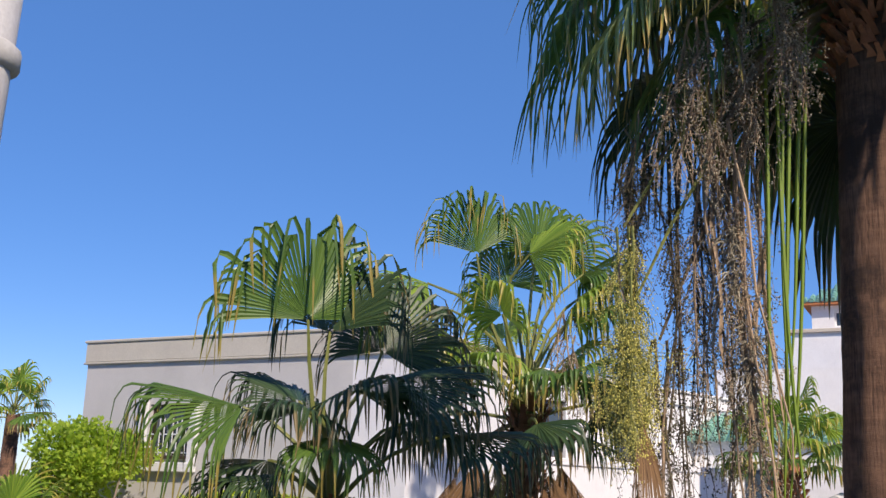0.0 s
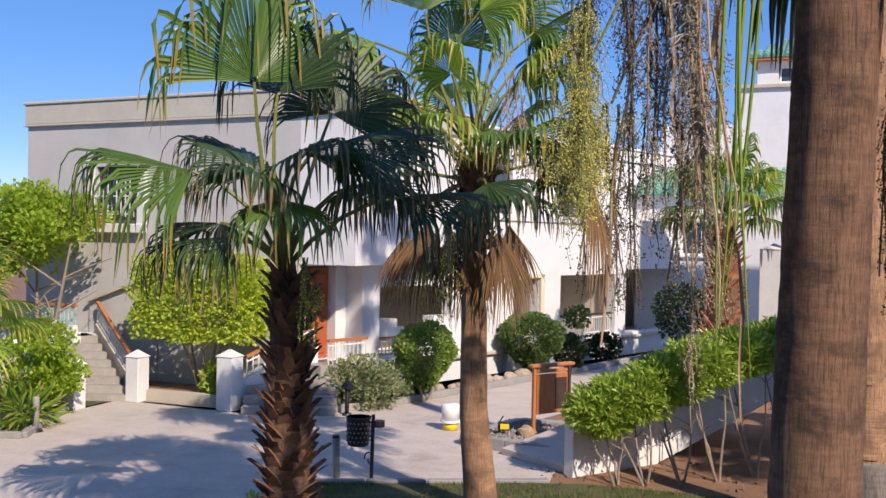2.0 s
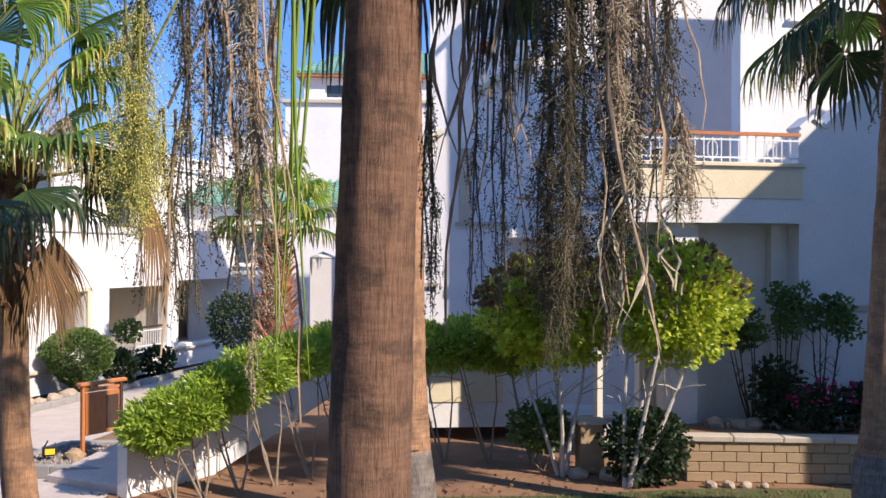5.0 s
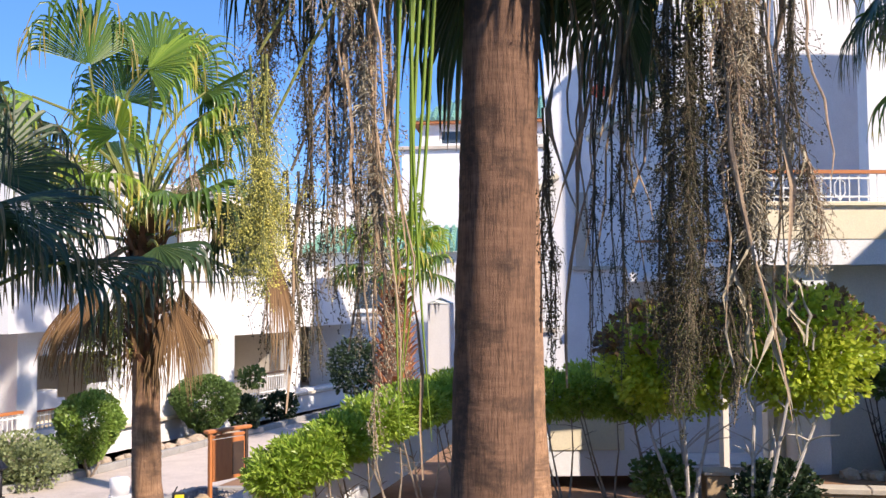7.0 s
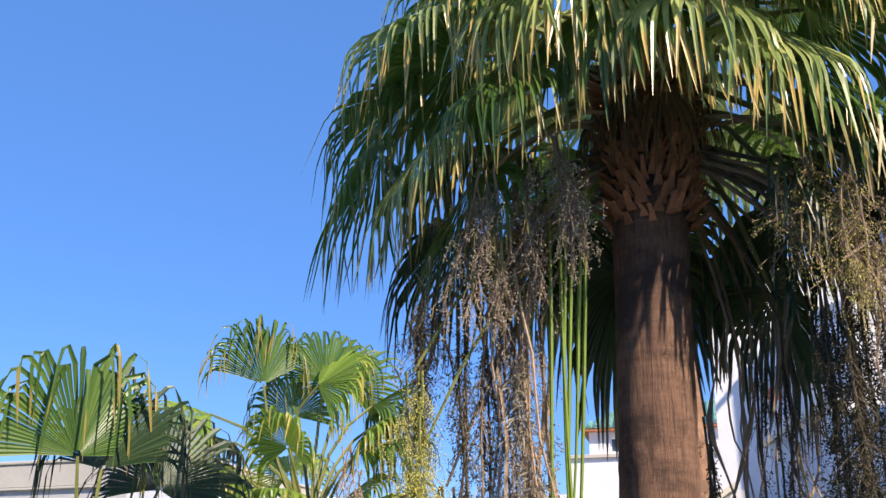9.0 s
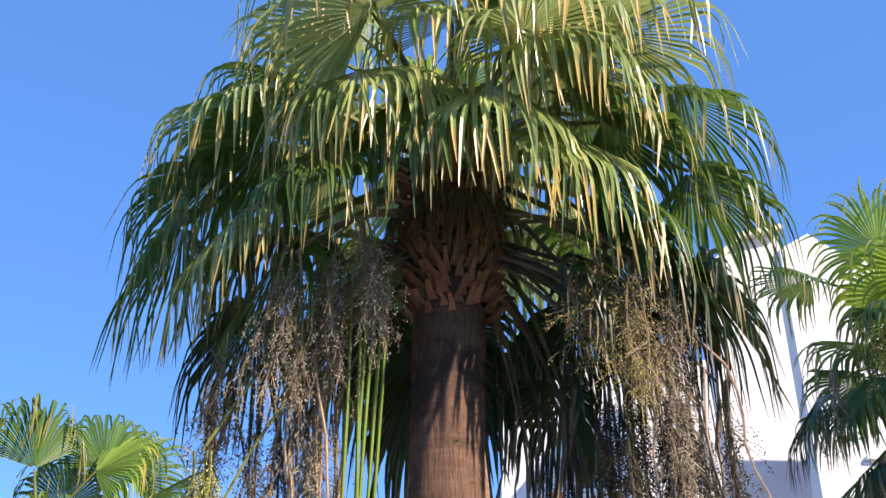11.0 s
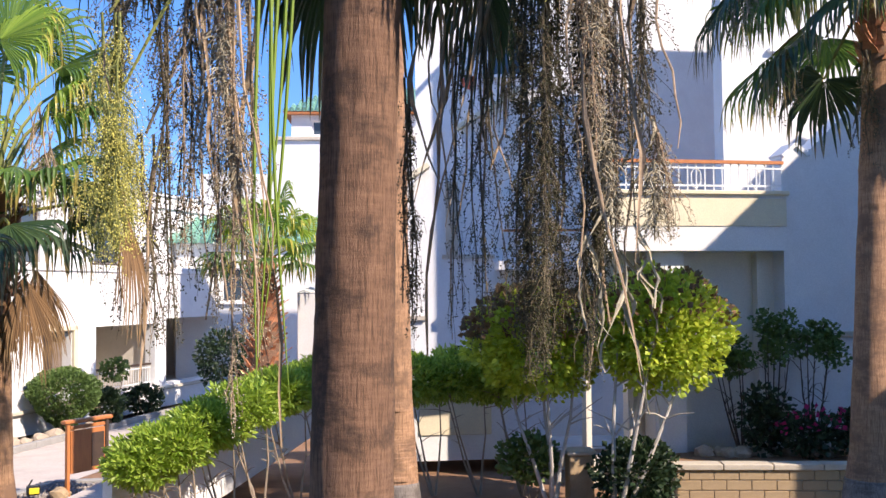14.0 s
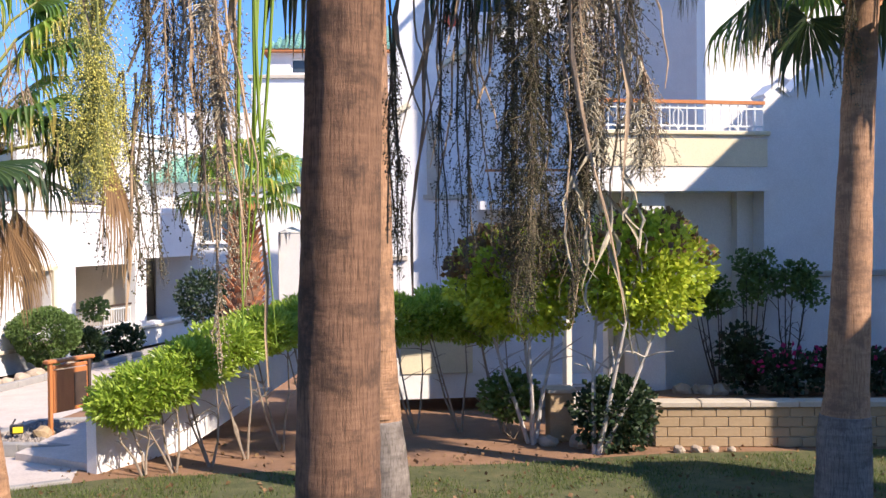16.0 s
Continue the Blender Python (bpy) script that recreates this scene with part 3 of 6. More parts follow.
def gate_post(at, w, z1, label, mat=WHITE, a=0.0):
    m = Mesh().box((at[0], at[1], z1 / 2), (w, w, z1), a, 0, 0.02)
    h = w / 2 + 0.02
    ca, sa = math.cos(a), math.sin(a)
    base = [(at[0] + x * ca - y * sa, at[1] + x * sa + y * ca, z1) for x, y in ((-h, -h), (h, -h), (h, h), (-h, h))]
    m.add(base + [(at[0], at[1], z1 + 0.16)], [(0, 1, 4), (1, 2, 4), (2, 3, 4), (3, 0, 4), (3, 2, 1, 0)])
    return tagged(part("gate_post", m, mat), label, "post")


gate_post((-15.75, 17.35), 0.36, 1.0, "grey-white rendered stair post with a pointed cap")
gate_post((-13.35, 17.5), 0.40, 1.15, "white rendered stair post with a pointed cap")
gate_post((-16.15, 15.9), 0.34, 0.95, "white rendered post beside the hedge")


def slope_wall(name, a, b, z0a, z1a, z0b, z1b, thick, mat, label):
    a, b = Vector((*a, 0)), Vector((*b, 0))
    d = (b - a).normalized()
    n = Vector((-d.y, d.x, 0)) * thick
    m = Mesh().prism([(a.x, a.y, z0a), (b.x, b.y, z0b), (b.x, b.y, z1b), (a.x, a.y, z1a)], n)
    return tagged(part(name, m, mat, fix=True), label, "wall", kind="structure")


slope_wall("stair_wall_left", (-15.78, 17.32), (-18.35, 18.72), 0, 0.32, 0, 1.5, -0.2, CAP, "sloping pale stone stair wall")
slope_wall("wall_slope_upper", (-18.75, 18.93), (-16.6, 18.93), 0, 2.0, 0, 2.72, 0.06, GREY, "grey sloping wall of the upper stair")
tagged(part("slope_coping", Mesh().bar((-18.75, 18.88, 2.03), (-16.6, 18.88, 2.75), 0.16, 0.06), CAP), "pale coping of the upper stair", "trim", kind="structure")
slope_wall("stair_wall_mid", (-13.2, 17.68), (-12.3, 19.3), 0, 0.62, 0, 1.3, 0.16, WHITE, "sloping white stair wall")
slope_wall("planter_edge", (-15.55, 17.42), (-13.55, 17.55), 0, 0.28, 0, 0.28, 0.16, CAP, "low stone planter edge between the stairs")
sheet("planter_soil", [(-15.6, 17.5), (-13.5, 17.6), (-12.6, 18.98), (-17.4, 18.98)], 0.2, SOIL, "dark soil of the raised planter", "bed")
lft = Line((-18.3, 18.0), -3)
m = Mesh()
lft.block(m, -4.5, 0.0, -0.95, 0.0, 0, 1.24)
lft.block(m, -4.5, 0.0, -0.1, 0.03, 1.24, 1.5)
tagged(part("upper_landing", m, WHITE), "white edged upper stair landing", "floor", kind="structure")
railing("landing_railing", lft, -4.4, 0.0, -0.05, 1.5, 2.0, None, RAILTEAL, label="turquoise iron railing with an orange wooden handrail")
r1 = Line((-15.82, 17.40), 151.4)
railing("stair_railing", r1, 0.15, 2.85, 0.0, 0.36, 0.9, None, RAILWHITE, WOOD, 0.14, 1.46, 2.05, label="sloping white railing with a wooden handrail")
r2 = Line((-13.25, 17.75), 61)
railing("stair_railing", r2, 0.1, 1.75, 0.05, 0.65, 1.15, None, RAILWHITE, WOOD, 0.14, 1.3, 1.8, label="sloping white iron railing with a wooden handrail")

# ---- right building ----
RB = Line((4.0, 18.4), 12)
m = Mesh()
outline = [(1.93, 0.0), (9.5, 0.0), (9.5, 9.2), (5.2, 8.3), (3.3, 6.85), (2.5, 6.1), (2.45, 6.02), (2.2, 6.22), (1.93, 6.0)]
m.prism([RB.at(s, 0.05, z) for s, z in outline], RB.n * -0.4)
tagged(part("wall_east", m, WHITE, fix=True), "white rendered wall with a pointed stepped top", "wall", kind="structure")
m = Mesh()
for a, b in zip(outline[2:8], outline[3:9]):
    m.bar(RB.at(a[0], -0.15, a[1] + 0.03), RB.at(b[0], -0.15, b[1] + 0.03), 0.5, 0.07)
tagged(part("coping_east", m, WHITE), "white coping following the stepped wall top", "trim", kind="structure")
m = Mesh()
RB.block(m, 2.0, 9.5, 0.052, 0.12, 2.68, 2.8, 0, 0.02)
tagged(part("wall_ledge", m, CAP), "thin stone ledge along the white wall", "trim", kind="structure")
m = Mesh()
RB.block(m, -1.7, 1.93, 0.0, 0.25, 4.28, 5.28)
RB.block(m, -1.7, 1.93, -2.6, 0.0, 4.28, 4.5)
tagged(part("balcony_parapet", m, WHITE), "white balcony parapet and slab", "balcony", kind="structure")
m = Mesh()
RB.block(m, -1.62, 1.88, 0.252, 0.27, 4.72, 5.22, 0, 0.004)
tagged(part("parapet_panel", m, BEIGE), "cream painted panel on the balcony parapet", "trim", kind="structure")
m = Mesh()
RB.block(m, -1.7, 1.92, -0.05, 0.33, 5.28, 5.36, 0, 0.015)
tagged(part("parapet_coping", m, BEIGE), "cream stone coping of the balcony", "trim", kind="structure")
rail = railing("balcony_railing", RB, -1.65, 1.9, 0.12, 5.36, 5.92, None, RAILWHITE, step=0.17)
for s in (0.2, 1.35):
    ring = [RB.at(s + 0.09 * a, 0.12, 5.6 + 0.2 * b) for a, b in ((0, -1), (1, -0.45), (1, 0.45), (0, 1), (-1, 0.45), (-1, -0.45), (0, -1))]
    part("diamond", Mesh().tube(ring, 0.014, 5), RAILWHITE, rail)
m = Mesh()
RB.block(m, -0.6, 0.0, -0.5, 0.0, 0.0, 4.28, 0, 0.02)
tagged(part("balcony_column", m, WHITE), "square white columns carrying the balcony", "column", kind="structure")
m = Mesh()
RB.wall(m, -1.7, 1.6, 0.0, 4.28, 0.25, [(-1.6, -0.9, 0.6, 2.7)], out=-0.55)
RB.block(m, 1.6, 1.93, -2.6, -0.35, 0.0, 4.28)
tagged(part("wall_loggia", m, surface("loggia_render", (0.70, 0.66, 0.59), (0.80, 0.76, 0.69), 1.2, 40, 0.88, 0.1)), "beige rendered wall under the balcony", "wall", kind="structure")
m = Mesh()
up = [(1.58, 4.3), (3.8, 4.3), (3.8, 15.5), (2.6, 15.2), (1.58, 14.1)]
m.prism([RB.at(s, -6.0, z) for s, z in up], RB.n * -0.4)
tagged(part("wall_upper_shade", m, WHITE, fix=True), "white upper wall behind the balcony", "wall", kind="structure")
m = Mesh()
up2 = [(1.9, 4.5), (9.5, 4.5), (9.5, 13.0), (3.5, 13.0), (2.6, 13.6), (1.9, 13.2)]
m.prism([RB.at(s, -2.2, z) for s, z in up2], RB.n * -0.4)
tagged(part("wall_upper_bright", m, WHITE, fix=True), "tall white wall of the upper floors", "wall", kind="structure")
m = Mesh()
m.bar(RB.at(1.35, -6.0, 13.95), RB.at(2.6, -6.0, 15.28), 0.7, 0.14)
m.bar(RB.at(2.6, -6.0, 15.28), RB.at(3.8, -6.0, 15.58), 0.7, 0.14)
tagged(part("gable_coping", m, BEIGE), "cream coping on the gable", "trim", kind="structure")
window("window_5", RB, 3.0, 3.6, 8.6, 9.8, -2.2, 2, False, TRIMWHITE, "white framed upper window")
window("window_6", RB, 3.4, 4.6, 10.6, 11.8, -2.2, 3, False, TRIMWHITE, "wide white framed upper window")
chair = thing("balcony_box", RB.at(-0.35, -0.7, 4.5), "dark box standing on the balcony floor", "box")
part("box_body", RB.block(Mesh(), -0.6, -0.15, -0.9, -0.5, 4.5, 5.65, 0, 0.02), BLACK, chair)
part("box_lid", RB.block(Mesh(), -0.62, -0.13, -0.92, -0.48, 5.65, 5.69, 0, 0.008), RAILWHITE, chair)

# ---- middle building behind the big palm ----
MB = Line((-1.6, 25.0), 3)
m = Mesh()
out = [(0, 0), (7.2, 0), (7.2, 8.6), (3.2, 8.6), (1.6, 7.6), (1.6, 6.6), (0.75, 6.6), (0, 6.0)]
m.prism([MB.at(s, 0, z) for s, z in out], MB.n * -0.3)
tagged(part("wall_middle", m, WHITE, fix=True), "white rendered stair tower wall", "wall", kind="structure")
m = Mesh()
MB.wall(m, 0.5, 9, 0, 13.2, 0.3, [(2.6, 3.7, 9.6, 10.9), (5.1, 6.2, 9.6, 10.9)], out=-3.0)
tagged(part("wall_middle_upper", m, WHITE), "white sunlit upper wall with windows", "wall", kind="structure")
window("window_7", MB, 2.6, 3.7, 9.6, 10.9, -3.0, 2, False, TRIMWHITE, "white framed upper window")
window("window_8", MB, 5.1, 6.2, 9.6, 10.9, -3.0, 2, False, TRIMWHITE, "white framed upper window")
disc = thing("round_sign", MB.at(2.0, -2.95, 9.4), "small round orange sign on a white wall", "sign")
part("plate", Mesh().tube([MB.at(2.0, -2.99, 9.4), MB.at(2.0, -2.94, 9.4)], 0.2, 20), ORANGE, disc)
m = Mesh()
m.bar(MB.at(-0.2, 0.1, 6.06), MB.at(0.78, 0.1, 6.7), 0.6, 0.12)
m.bar(MB.at(1.5, 0.05, 7.62), MB.at(3.25, 0.05, 8.7), 0.5, 0.1)
tagged(part("coping_middle", m, BEIGE), "cream coping on the sloping wall tops", "trim", kind="structure")
m = Mesh()
m.prism([MB.at(s, 0.5, z) for s, z in ((0.9, 0.3), (1.5, 0.3), (4.6, 3.3), (4.6, 4.3), (4.3, 4.3), (0.9, 1.2))], MB.n * -0.2)
tagged(part("stair_parapet", m, WHITE, fix=True), "white sloping parapet of an outside stair", "wall", kind="structure")
m = Mesh()
for s0, s1, z0, z1 in ((0.1, 0.7, 2.9, 3.0), (0.1, 0.7, 1.7, 1.8), (1.1, 2.4, 4.4, 4.5)):
    MB.block(m, s0, s1, 0.002, 0.1, z0, z1)
MB.block(m, 1.2, 1.5, 0.002, 0.12, 4.5, 6.3)
tagged(part("wall_bands", m, CAP), "raised bands on the white stair tower", "trim", kind="structure")
railing("stair_railing", MB, 2.6, 6.5, 0.3, 4.3, 5.1, None, RAILWHITE, WOOD, 0.15, label="white railing on the outside stair landing")
m = Mesh()
MB.block(m, 2.4, 7.2, 0.0, 1.2, 4.1, 4.3)
tagged(part("stair_landing", m, WHITE), "white stair landing slab", "floor", kind="structure")

# ---- ramp bridge ----
slope = [(0, 0.0), (1.9, 0.0), (5.4, 0.95), (5.4, 2.2), (0.75, 1.02), (0.75, 1.1), (0, 1.1)]
RP = Line((-5.25, 15.2), 62)
for o, nm in ((0.0, "ramp_wall_front"),):
    m = Mesh().prism([RP.at(s, o, z) for s, z in slope], RP.n * -0.2)
    tagged(part(nm, m, WHITE, fix=True), "white rendered sloping ramp wall", "wall", kind="structure")
m = Mesh()
m.bar(RP.at(0.78, -0.1, 1.06), RP.at(5.4, -0.1, 2.23), 0.26, 0.05)
tagged(part("ramp_coping", m, CAP), "pale coping on the ramp wall", "trim", kind="structure")
m = Mesh()
m.prism([RP.at(s, -0.2, z) for s, z in ((0.1, 0.0), (1.9, 0.0), (5.4, 0.97), (5.4, 1.15), (0.1, 0.12))], RP.n * -1.7)
tagged(part("ramp_deck", m, PAVING, fix=True), "grey concrete ramp deck", "ramp", kind="structure")
BR = Line((-2.72, 19.97), 8)
for o in (0.0, -1.7):
    m = Mesh()
    BR.block(m, 0, 3.6, o - 0.2, o, 0.25, 1.62)
    tagged(part("bridge_wall", m, WHITE), "white bridge wall with cream panels", "wall", kind="structure")
m = Mesh()
BR.block(m, 0, 7.0, -1.7, -0.2, 0.22, 0.42)
BR.block(m, 3.6, 7.2, -1.8, 0.0, 0.0, 0.40)
tagged(part("bridge_deck", m, PAVING), "grey concrete bridge deck", "floor", kind="structure")
m = Mesh()
for s in (0.15, 1.85):
    BR.block(m, s, s + 1.45, 0.002, 0.03, 0.75, 1.5, 0, 0.01)
tagged(part("bridge_panels", m, BEIGE), "cream panels on the bridge wall", "trim", kind="structure")
m = Mesh()
BR.block(m, 0, 3.6, -0.26, 0.06, 1.62, 1.68, 0, 0.01)
tagged(part("bridge_coping", m, DARKWOOD), "dark coping on the bridge wall", "trim", kind="structure")

# ---- far buildings ----
TW = Line((-8.2, 44.2), 3)
m = Mesh()
TW.wall(m, 0.75, 12, 0, 11.4, 0.3, [(1.65, 2.75, 10.5, 11.15), (4.2, 5.3, 10.5, 11.15)])
TW.block(m, 0.75, 1.05, -7, -0.3, 0, 11.4)
TW.block(m, 0, 12, 0.0, 0.5, 0, 10.2)
tagged(part("wall_tower", m, WHITE), "white far building with a roof terrace", "wall", kind="structure")
m = Mesh()
TW.block(m, -0.15, 12.1, -0.2, 0.65, 10.2, 10.36, 0, 0.02)
tagged(part("tower_ledge", m, CAP), "pale ledge round the far building", "trim", kind="structure")
window("window_9", TW, 1.65, 2.75, 10.5, 11.15, 0.0, 1, False, TRIMWHITE, "small far window", sill=False)
window("window_10", TW, 4.2, 5.3, 10.5, 11.15, 0.0, 1, False, TRIMWHITE, "small far window", sill=False)
m = Mesh()
TW.block(m, 0.45, 12.2, -7.2, 0.4, 11.4, 11.52)
tagged(part("tower_eave", m, WOOD), "orange-brown eave board", "trim", kind="structure")


def tiled_roof(name, line, s0, s1, out, z0, depth, rise, tile_w=0.28, rows=9):
    grp = thing(name, line.at(s0, out, z0), "green glazed tile roof", "roof", kind="structure")
    m = Mesh()
    m.add([line.at(s0, out, z0), line.at(s1, out, z0), line.at(s1, out - depth, z0 + rise), line.at(s0 + depth * 0.6, out - depth, z0 + rise), line.at(s0, out - 2 * depth, z0)],
          [(0, 1, 2, 3), (0, 3, 4)])
    part("roof_deck", m, TILE, grp)
    m = Mesh()
    for i in range(int((s1 - s0) / tile_w)):
        for j in range(rows):
            t0, t1 = j / rows, (j + 1.12) / rows
            s = s0 + (i + 0.5) * tile_w
            if s < s0 + depth * 0.6 * t0:
                continue
            a, b = line.at(s, out - depth * t0, z0 + rise * t0 + 0.05), line.at(s, out - depth * t1, z0 + rise * t1 + 0.035)
            m.tube([a, b], [tile_w * 0.36, tile_w * 0.3], 6)
    ob = part("tile_course", m, TILE, grp)
    ob["kind"] = "stuff"
    return grp


tiled_roof("roof_tower", TW, 0.4, 12.2, 0.45, 11.52, 3.2, 1.5)
FB = Line((-10.2, 36.0), 4)
m = Mesh()
FB.wall(m, 0, 9.5, 0, 5.4, 0.3, [(1.6, 3.0, 3.3, 4.5), (6.3, 7.5, 3.7, 4.7)])
tagged(part("wall_far", m, WHITE), "white far garden building", "wall", kind="structure")
window("window_11", FB, 1.6, 3.0, 3.3, 4.5, 0.0, 2, False, TRIMWHITE, "far window")
window("window_12", FB, 6.3, 7.5, 3.7, 4.7, 0.0, 2, False, TRIMWHITE, "far window")
tiled_roof("roof_far", FB, -0.2, 6.5, 0.3, 5.4, 2.2, 1.0)
m = Mesh()
FB.wall(m, 0, 14, 0, 8.4, 0.3, out=-4.5)
tagged(part("wall_far_upper", m, WHITE), "white far upper wall", "wall", kind="structure")
# gate pillar with its low stair
pil = gate_post((-4.0, 26.75), 0.62, 3.6, "tall white gate pillar with a pointed cap")
GP = Line((-3.7, 26.75), 5)
m = Mesh()
GP.block(m, 0, 3.4, -0.3, -0.1, 0, 2.3)
GP.wall(m, 0, 3.4, 2.3, 4.2, 0.2, [(0.35, 1.0, 2.75, 3.3)], out=-1.6)
tagged(part("wall_gate", m, WHITE), "white low wall beside the gate pillar", "wall", kind="structure")
railing("gate_railing", GP, 0.05, 3.2, -0.2, 2.3, 3.0, None, RAILWHITE, WOOD, 0.3, label="wooden railing beside the gate pillar")
# an unseen building added behind the camera to shade the near garden
HB = Line((-26, -3.2), 0)
m = Mesh()
HB.wall(m, -24, 36, 0, BACK_H, 0.4)
tagged(part("wall_behind", m, WHITE), "unseen white wall added behind the viewpoint", "wall", kind="structure")
# two unseen blocks off to the right, added to shade wall and lawn
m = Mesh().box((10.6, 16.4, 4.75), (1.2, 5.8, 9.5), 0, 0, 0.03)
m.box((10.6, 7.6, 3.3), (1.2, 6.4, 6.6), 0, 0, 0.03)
tagged(part("wall_unseen_wing", m, WHITE), "unseen white blocks added at the right to shade wall and lawn", "wall", kind="structure")
post = thing("balcony_pipe", (-3.45, 2.35, 0), "white downpipe with a collar beside the viewpoint", "pipe")
part("pipe", Mesh().tube([(-3.45, 2.35, 0.0), (-3.45, 2.35, 3.0), (-3.40, 2.35, 5.0), (-3.36, 2.35, 5.9)], [0.16, 0.155, 0.15, 0.148], 20), surface("pipe_paint", (0.50, 0.49, 0.48), (0.58, 0.57, 0.56), 4, 50, 0.6, 0.05), post, smooth=True)
part("collar", Mesh().tube([(-3.4, 2.35, 5.18), (-3.4, 2.35, 5.2), (-3.4, 2.35, 5.27), (-3.4, 2.35, 5.29)], [0.16, 0.185, 0.185, 0.16], 20), GREY, post, smooth=True)


# ---- palms ----
rng = random.Random(7)


def fan(m, base, hub, normal, radius, seg=34, spread=2.1, droop=0.8, fused=0.58, mat=0, petiole=0.022, arc=0.1, axis=None, tent=0.35):
    """A fan leaf: a stalk from base to hub, a pleated plate folded along its rib, and ribbon ends that hang."""
    base, hub, nrm = Vector(base), Vector(hub), Vector(normal).normalized()
    size = (hub - base).length
    if axis is None:
        mid = (base + hub) / 2 + Vector((0, 0, size * arc))
    else:
        mid = hub - Vector(axis).normalized() * size * 0.45
    pth = [base.lerp(mid, t).lerp(mid.lerp(hub, t), t) for t in (0, 0.25, 0.5, 0.75, 1.0)]
    if petiole:
        m.tube(pth, [petiole * 1.7, petiole * 1.3, petiole * 1.1, petiole, petiole * 0.7], 5, 1)
    axis = pth[-1] - pth[-2] if axis is None else Vector(axis)
    axis = (axis - nrm * axis.dot(nrm)).normalized()
    side = nrm.cross(axis)
    open_part = 1 - fused
    steps = [0.03, fused * 0.5, fused * 0.82, fused] + [fused + open_part * k for k in (0.1, 0.28, 0.52, 0.78, 1.0)]
    half = spread / seg
    wave = rng.uniform(0, 6.28)
    for i in range(seg):
        phi = -spread + (i + 0.5) * 2 * half
        d = (axis * math.cos(phi) + side * math.sin(phi) + nrm * (0.07 * math.sin(phi * 3 + wave) - tent * abs(math.sin(phi * 0.5)) ** 1.3)).normalized()
        cross = (side * math.cos(phi) - axis * math.sin(phi))
        ln = radius * (1.0 - 0.25 * (phi / spread) ** 2) * rng.uniform(0.9, 1.06)
        bend = droop * rng.uniform(0.75, 1.3)
        reach = fused * rng.uniform(0.86, 1.06)
        swing = Vector((rng.gauss(0, 0.10), rng.gauss(0, 0.10), 0))
        thin = rng.uniform(0.5, 0.8)
        p, prev = Vector(hub), 0.0
        pts, us = [], []
        for r in steps:
            free = max(0.0, (r - reach) / (1 - reach))
            w = min(0.96, 0.16 * droop * min(1.0, r / fused) ** 2 + bend * 1.15 * free ** 0.6)
            cur = (d * (1 - w) + (Vector((0, 0, -1)) + swing) * w).normalized()
            p = p + cur * ((r - prev) * ln)
            prev = r
            full = min(r, fused) * ln * math.tan(half)
            hw = full if r <= reach else full * (thin * max(0.0, 1 - free) ** 0.7) + 0.0014
            cc = (cross - cur * cross.dot(cur)).normalized()
            nn = cc.cross(cur)
            pts += [p - cc * hw, p + nn * hw * 0.5, p + cc * hw]
            us += [r, r, r]
        faces = []
        for k in range(len(steps) - 1):
            a = k * 3
            faces += [(a, a + 1, a + 4, a + 3), (a + 1, a + 2, a + 5, a + 4)]
        m.add(pts, faces, mat, us)
    return pth[-1]


def ringed_trunk(points, radii, n=28, ring=0.10, rough=0.012, seed=1):
    """A palm stem: uneven leaf-scar rings and shallow cracks along a leaning line."""
    r0 = random.Random(seed)
    pts = [Vector(p) for p in points]
    length = sum((b - a).length for a, b in zip(pts, pts[1:]))
    count = int(length / (ring * 0.34))
    m, verts, faces = Mesh(), [], []
    phase = [r0.uniform(-0.3, 0.3) for _ in range(n)]
    for i in range(count + 1):
        t = i / count * (len(pts) - 1)
        k = min(int(t), len(pts) - 2)
        f = t - k
        c = pts[k].lerp(pts[k + 1], f)
        r = radii[k] * (1 - f) + radii[k + 1] * f
        step = i % 3
        bulge = (0.0, rough * 0.9, rough * 0.35)[step] * (0.5 + noise.noise(Vector((seed, 0, c.z * 2.2))))
        for j in range(n):
            a = 2 * math.pi * j / n
            w = noise.noise(Vector((math.cos(a) * 2.2, math.sin(a) * 2.2, c.z * 3.0 + seed))) * rough * 1.3 + noise.noise(Vector((math.cos(a) * 9, math.sin(a) * 9, c.z * 1.3 + seed))) * rough * 0.8
            rr = r + bulge * (0.6 + phase[j]) + w
            verts.append((c.x + math.cos(a) * rr, c.y + math.sin(a) * rr, c.z + noise.noise(Vector((math.cos(a) * 1.5, math.sin(a) * 1.5, i * 0.7))) * 0.02))
    for i in range(count):
        for j in range(n):
            q = (j + 1) % n
            faces.append((i * n + j, i * n + q, (i + 1) * n + q, (i + 1) * n + j))
    faces.append(tuple(range(count * n, count * n + n)))
    return m.add(verts, faces)


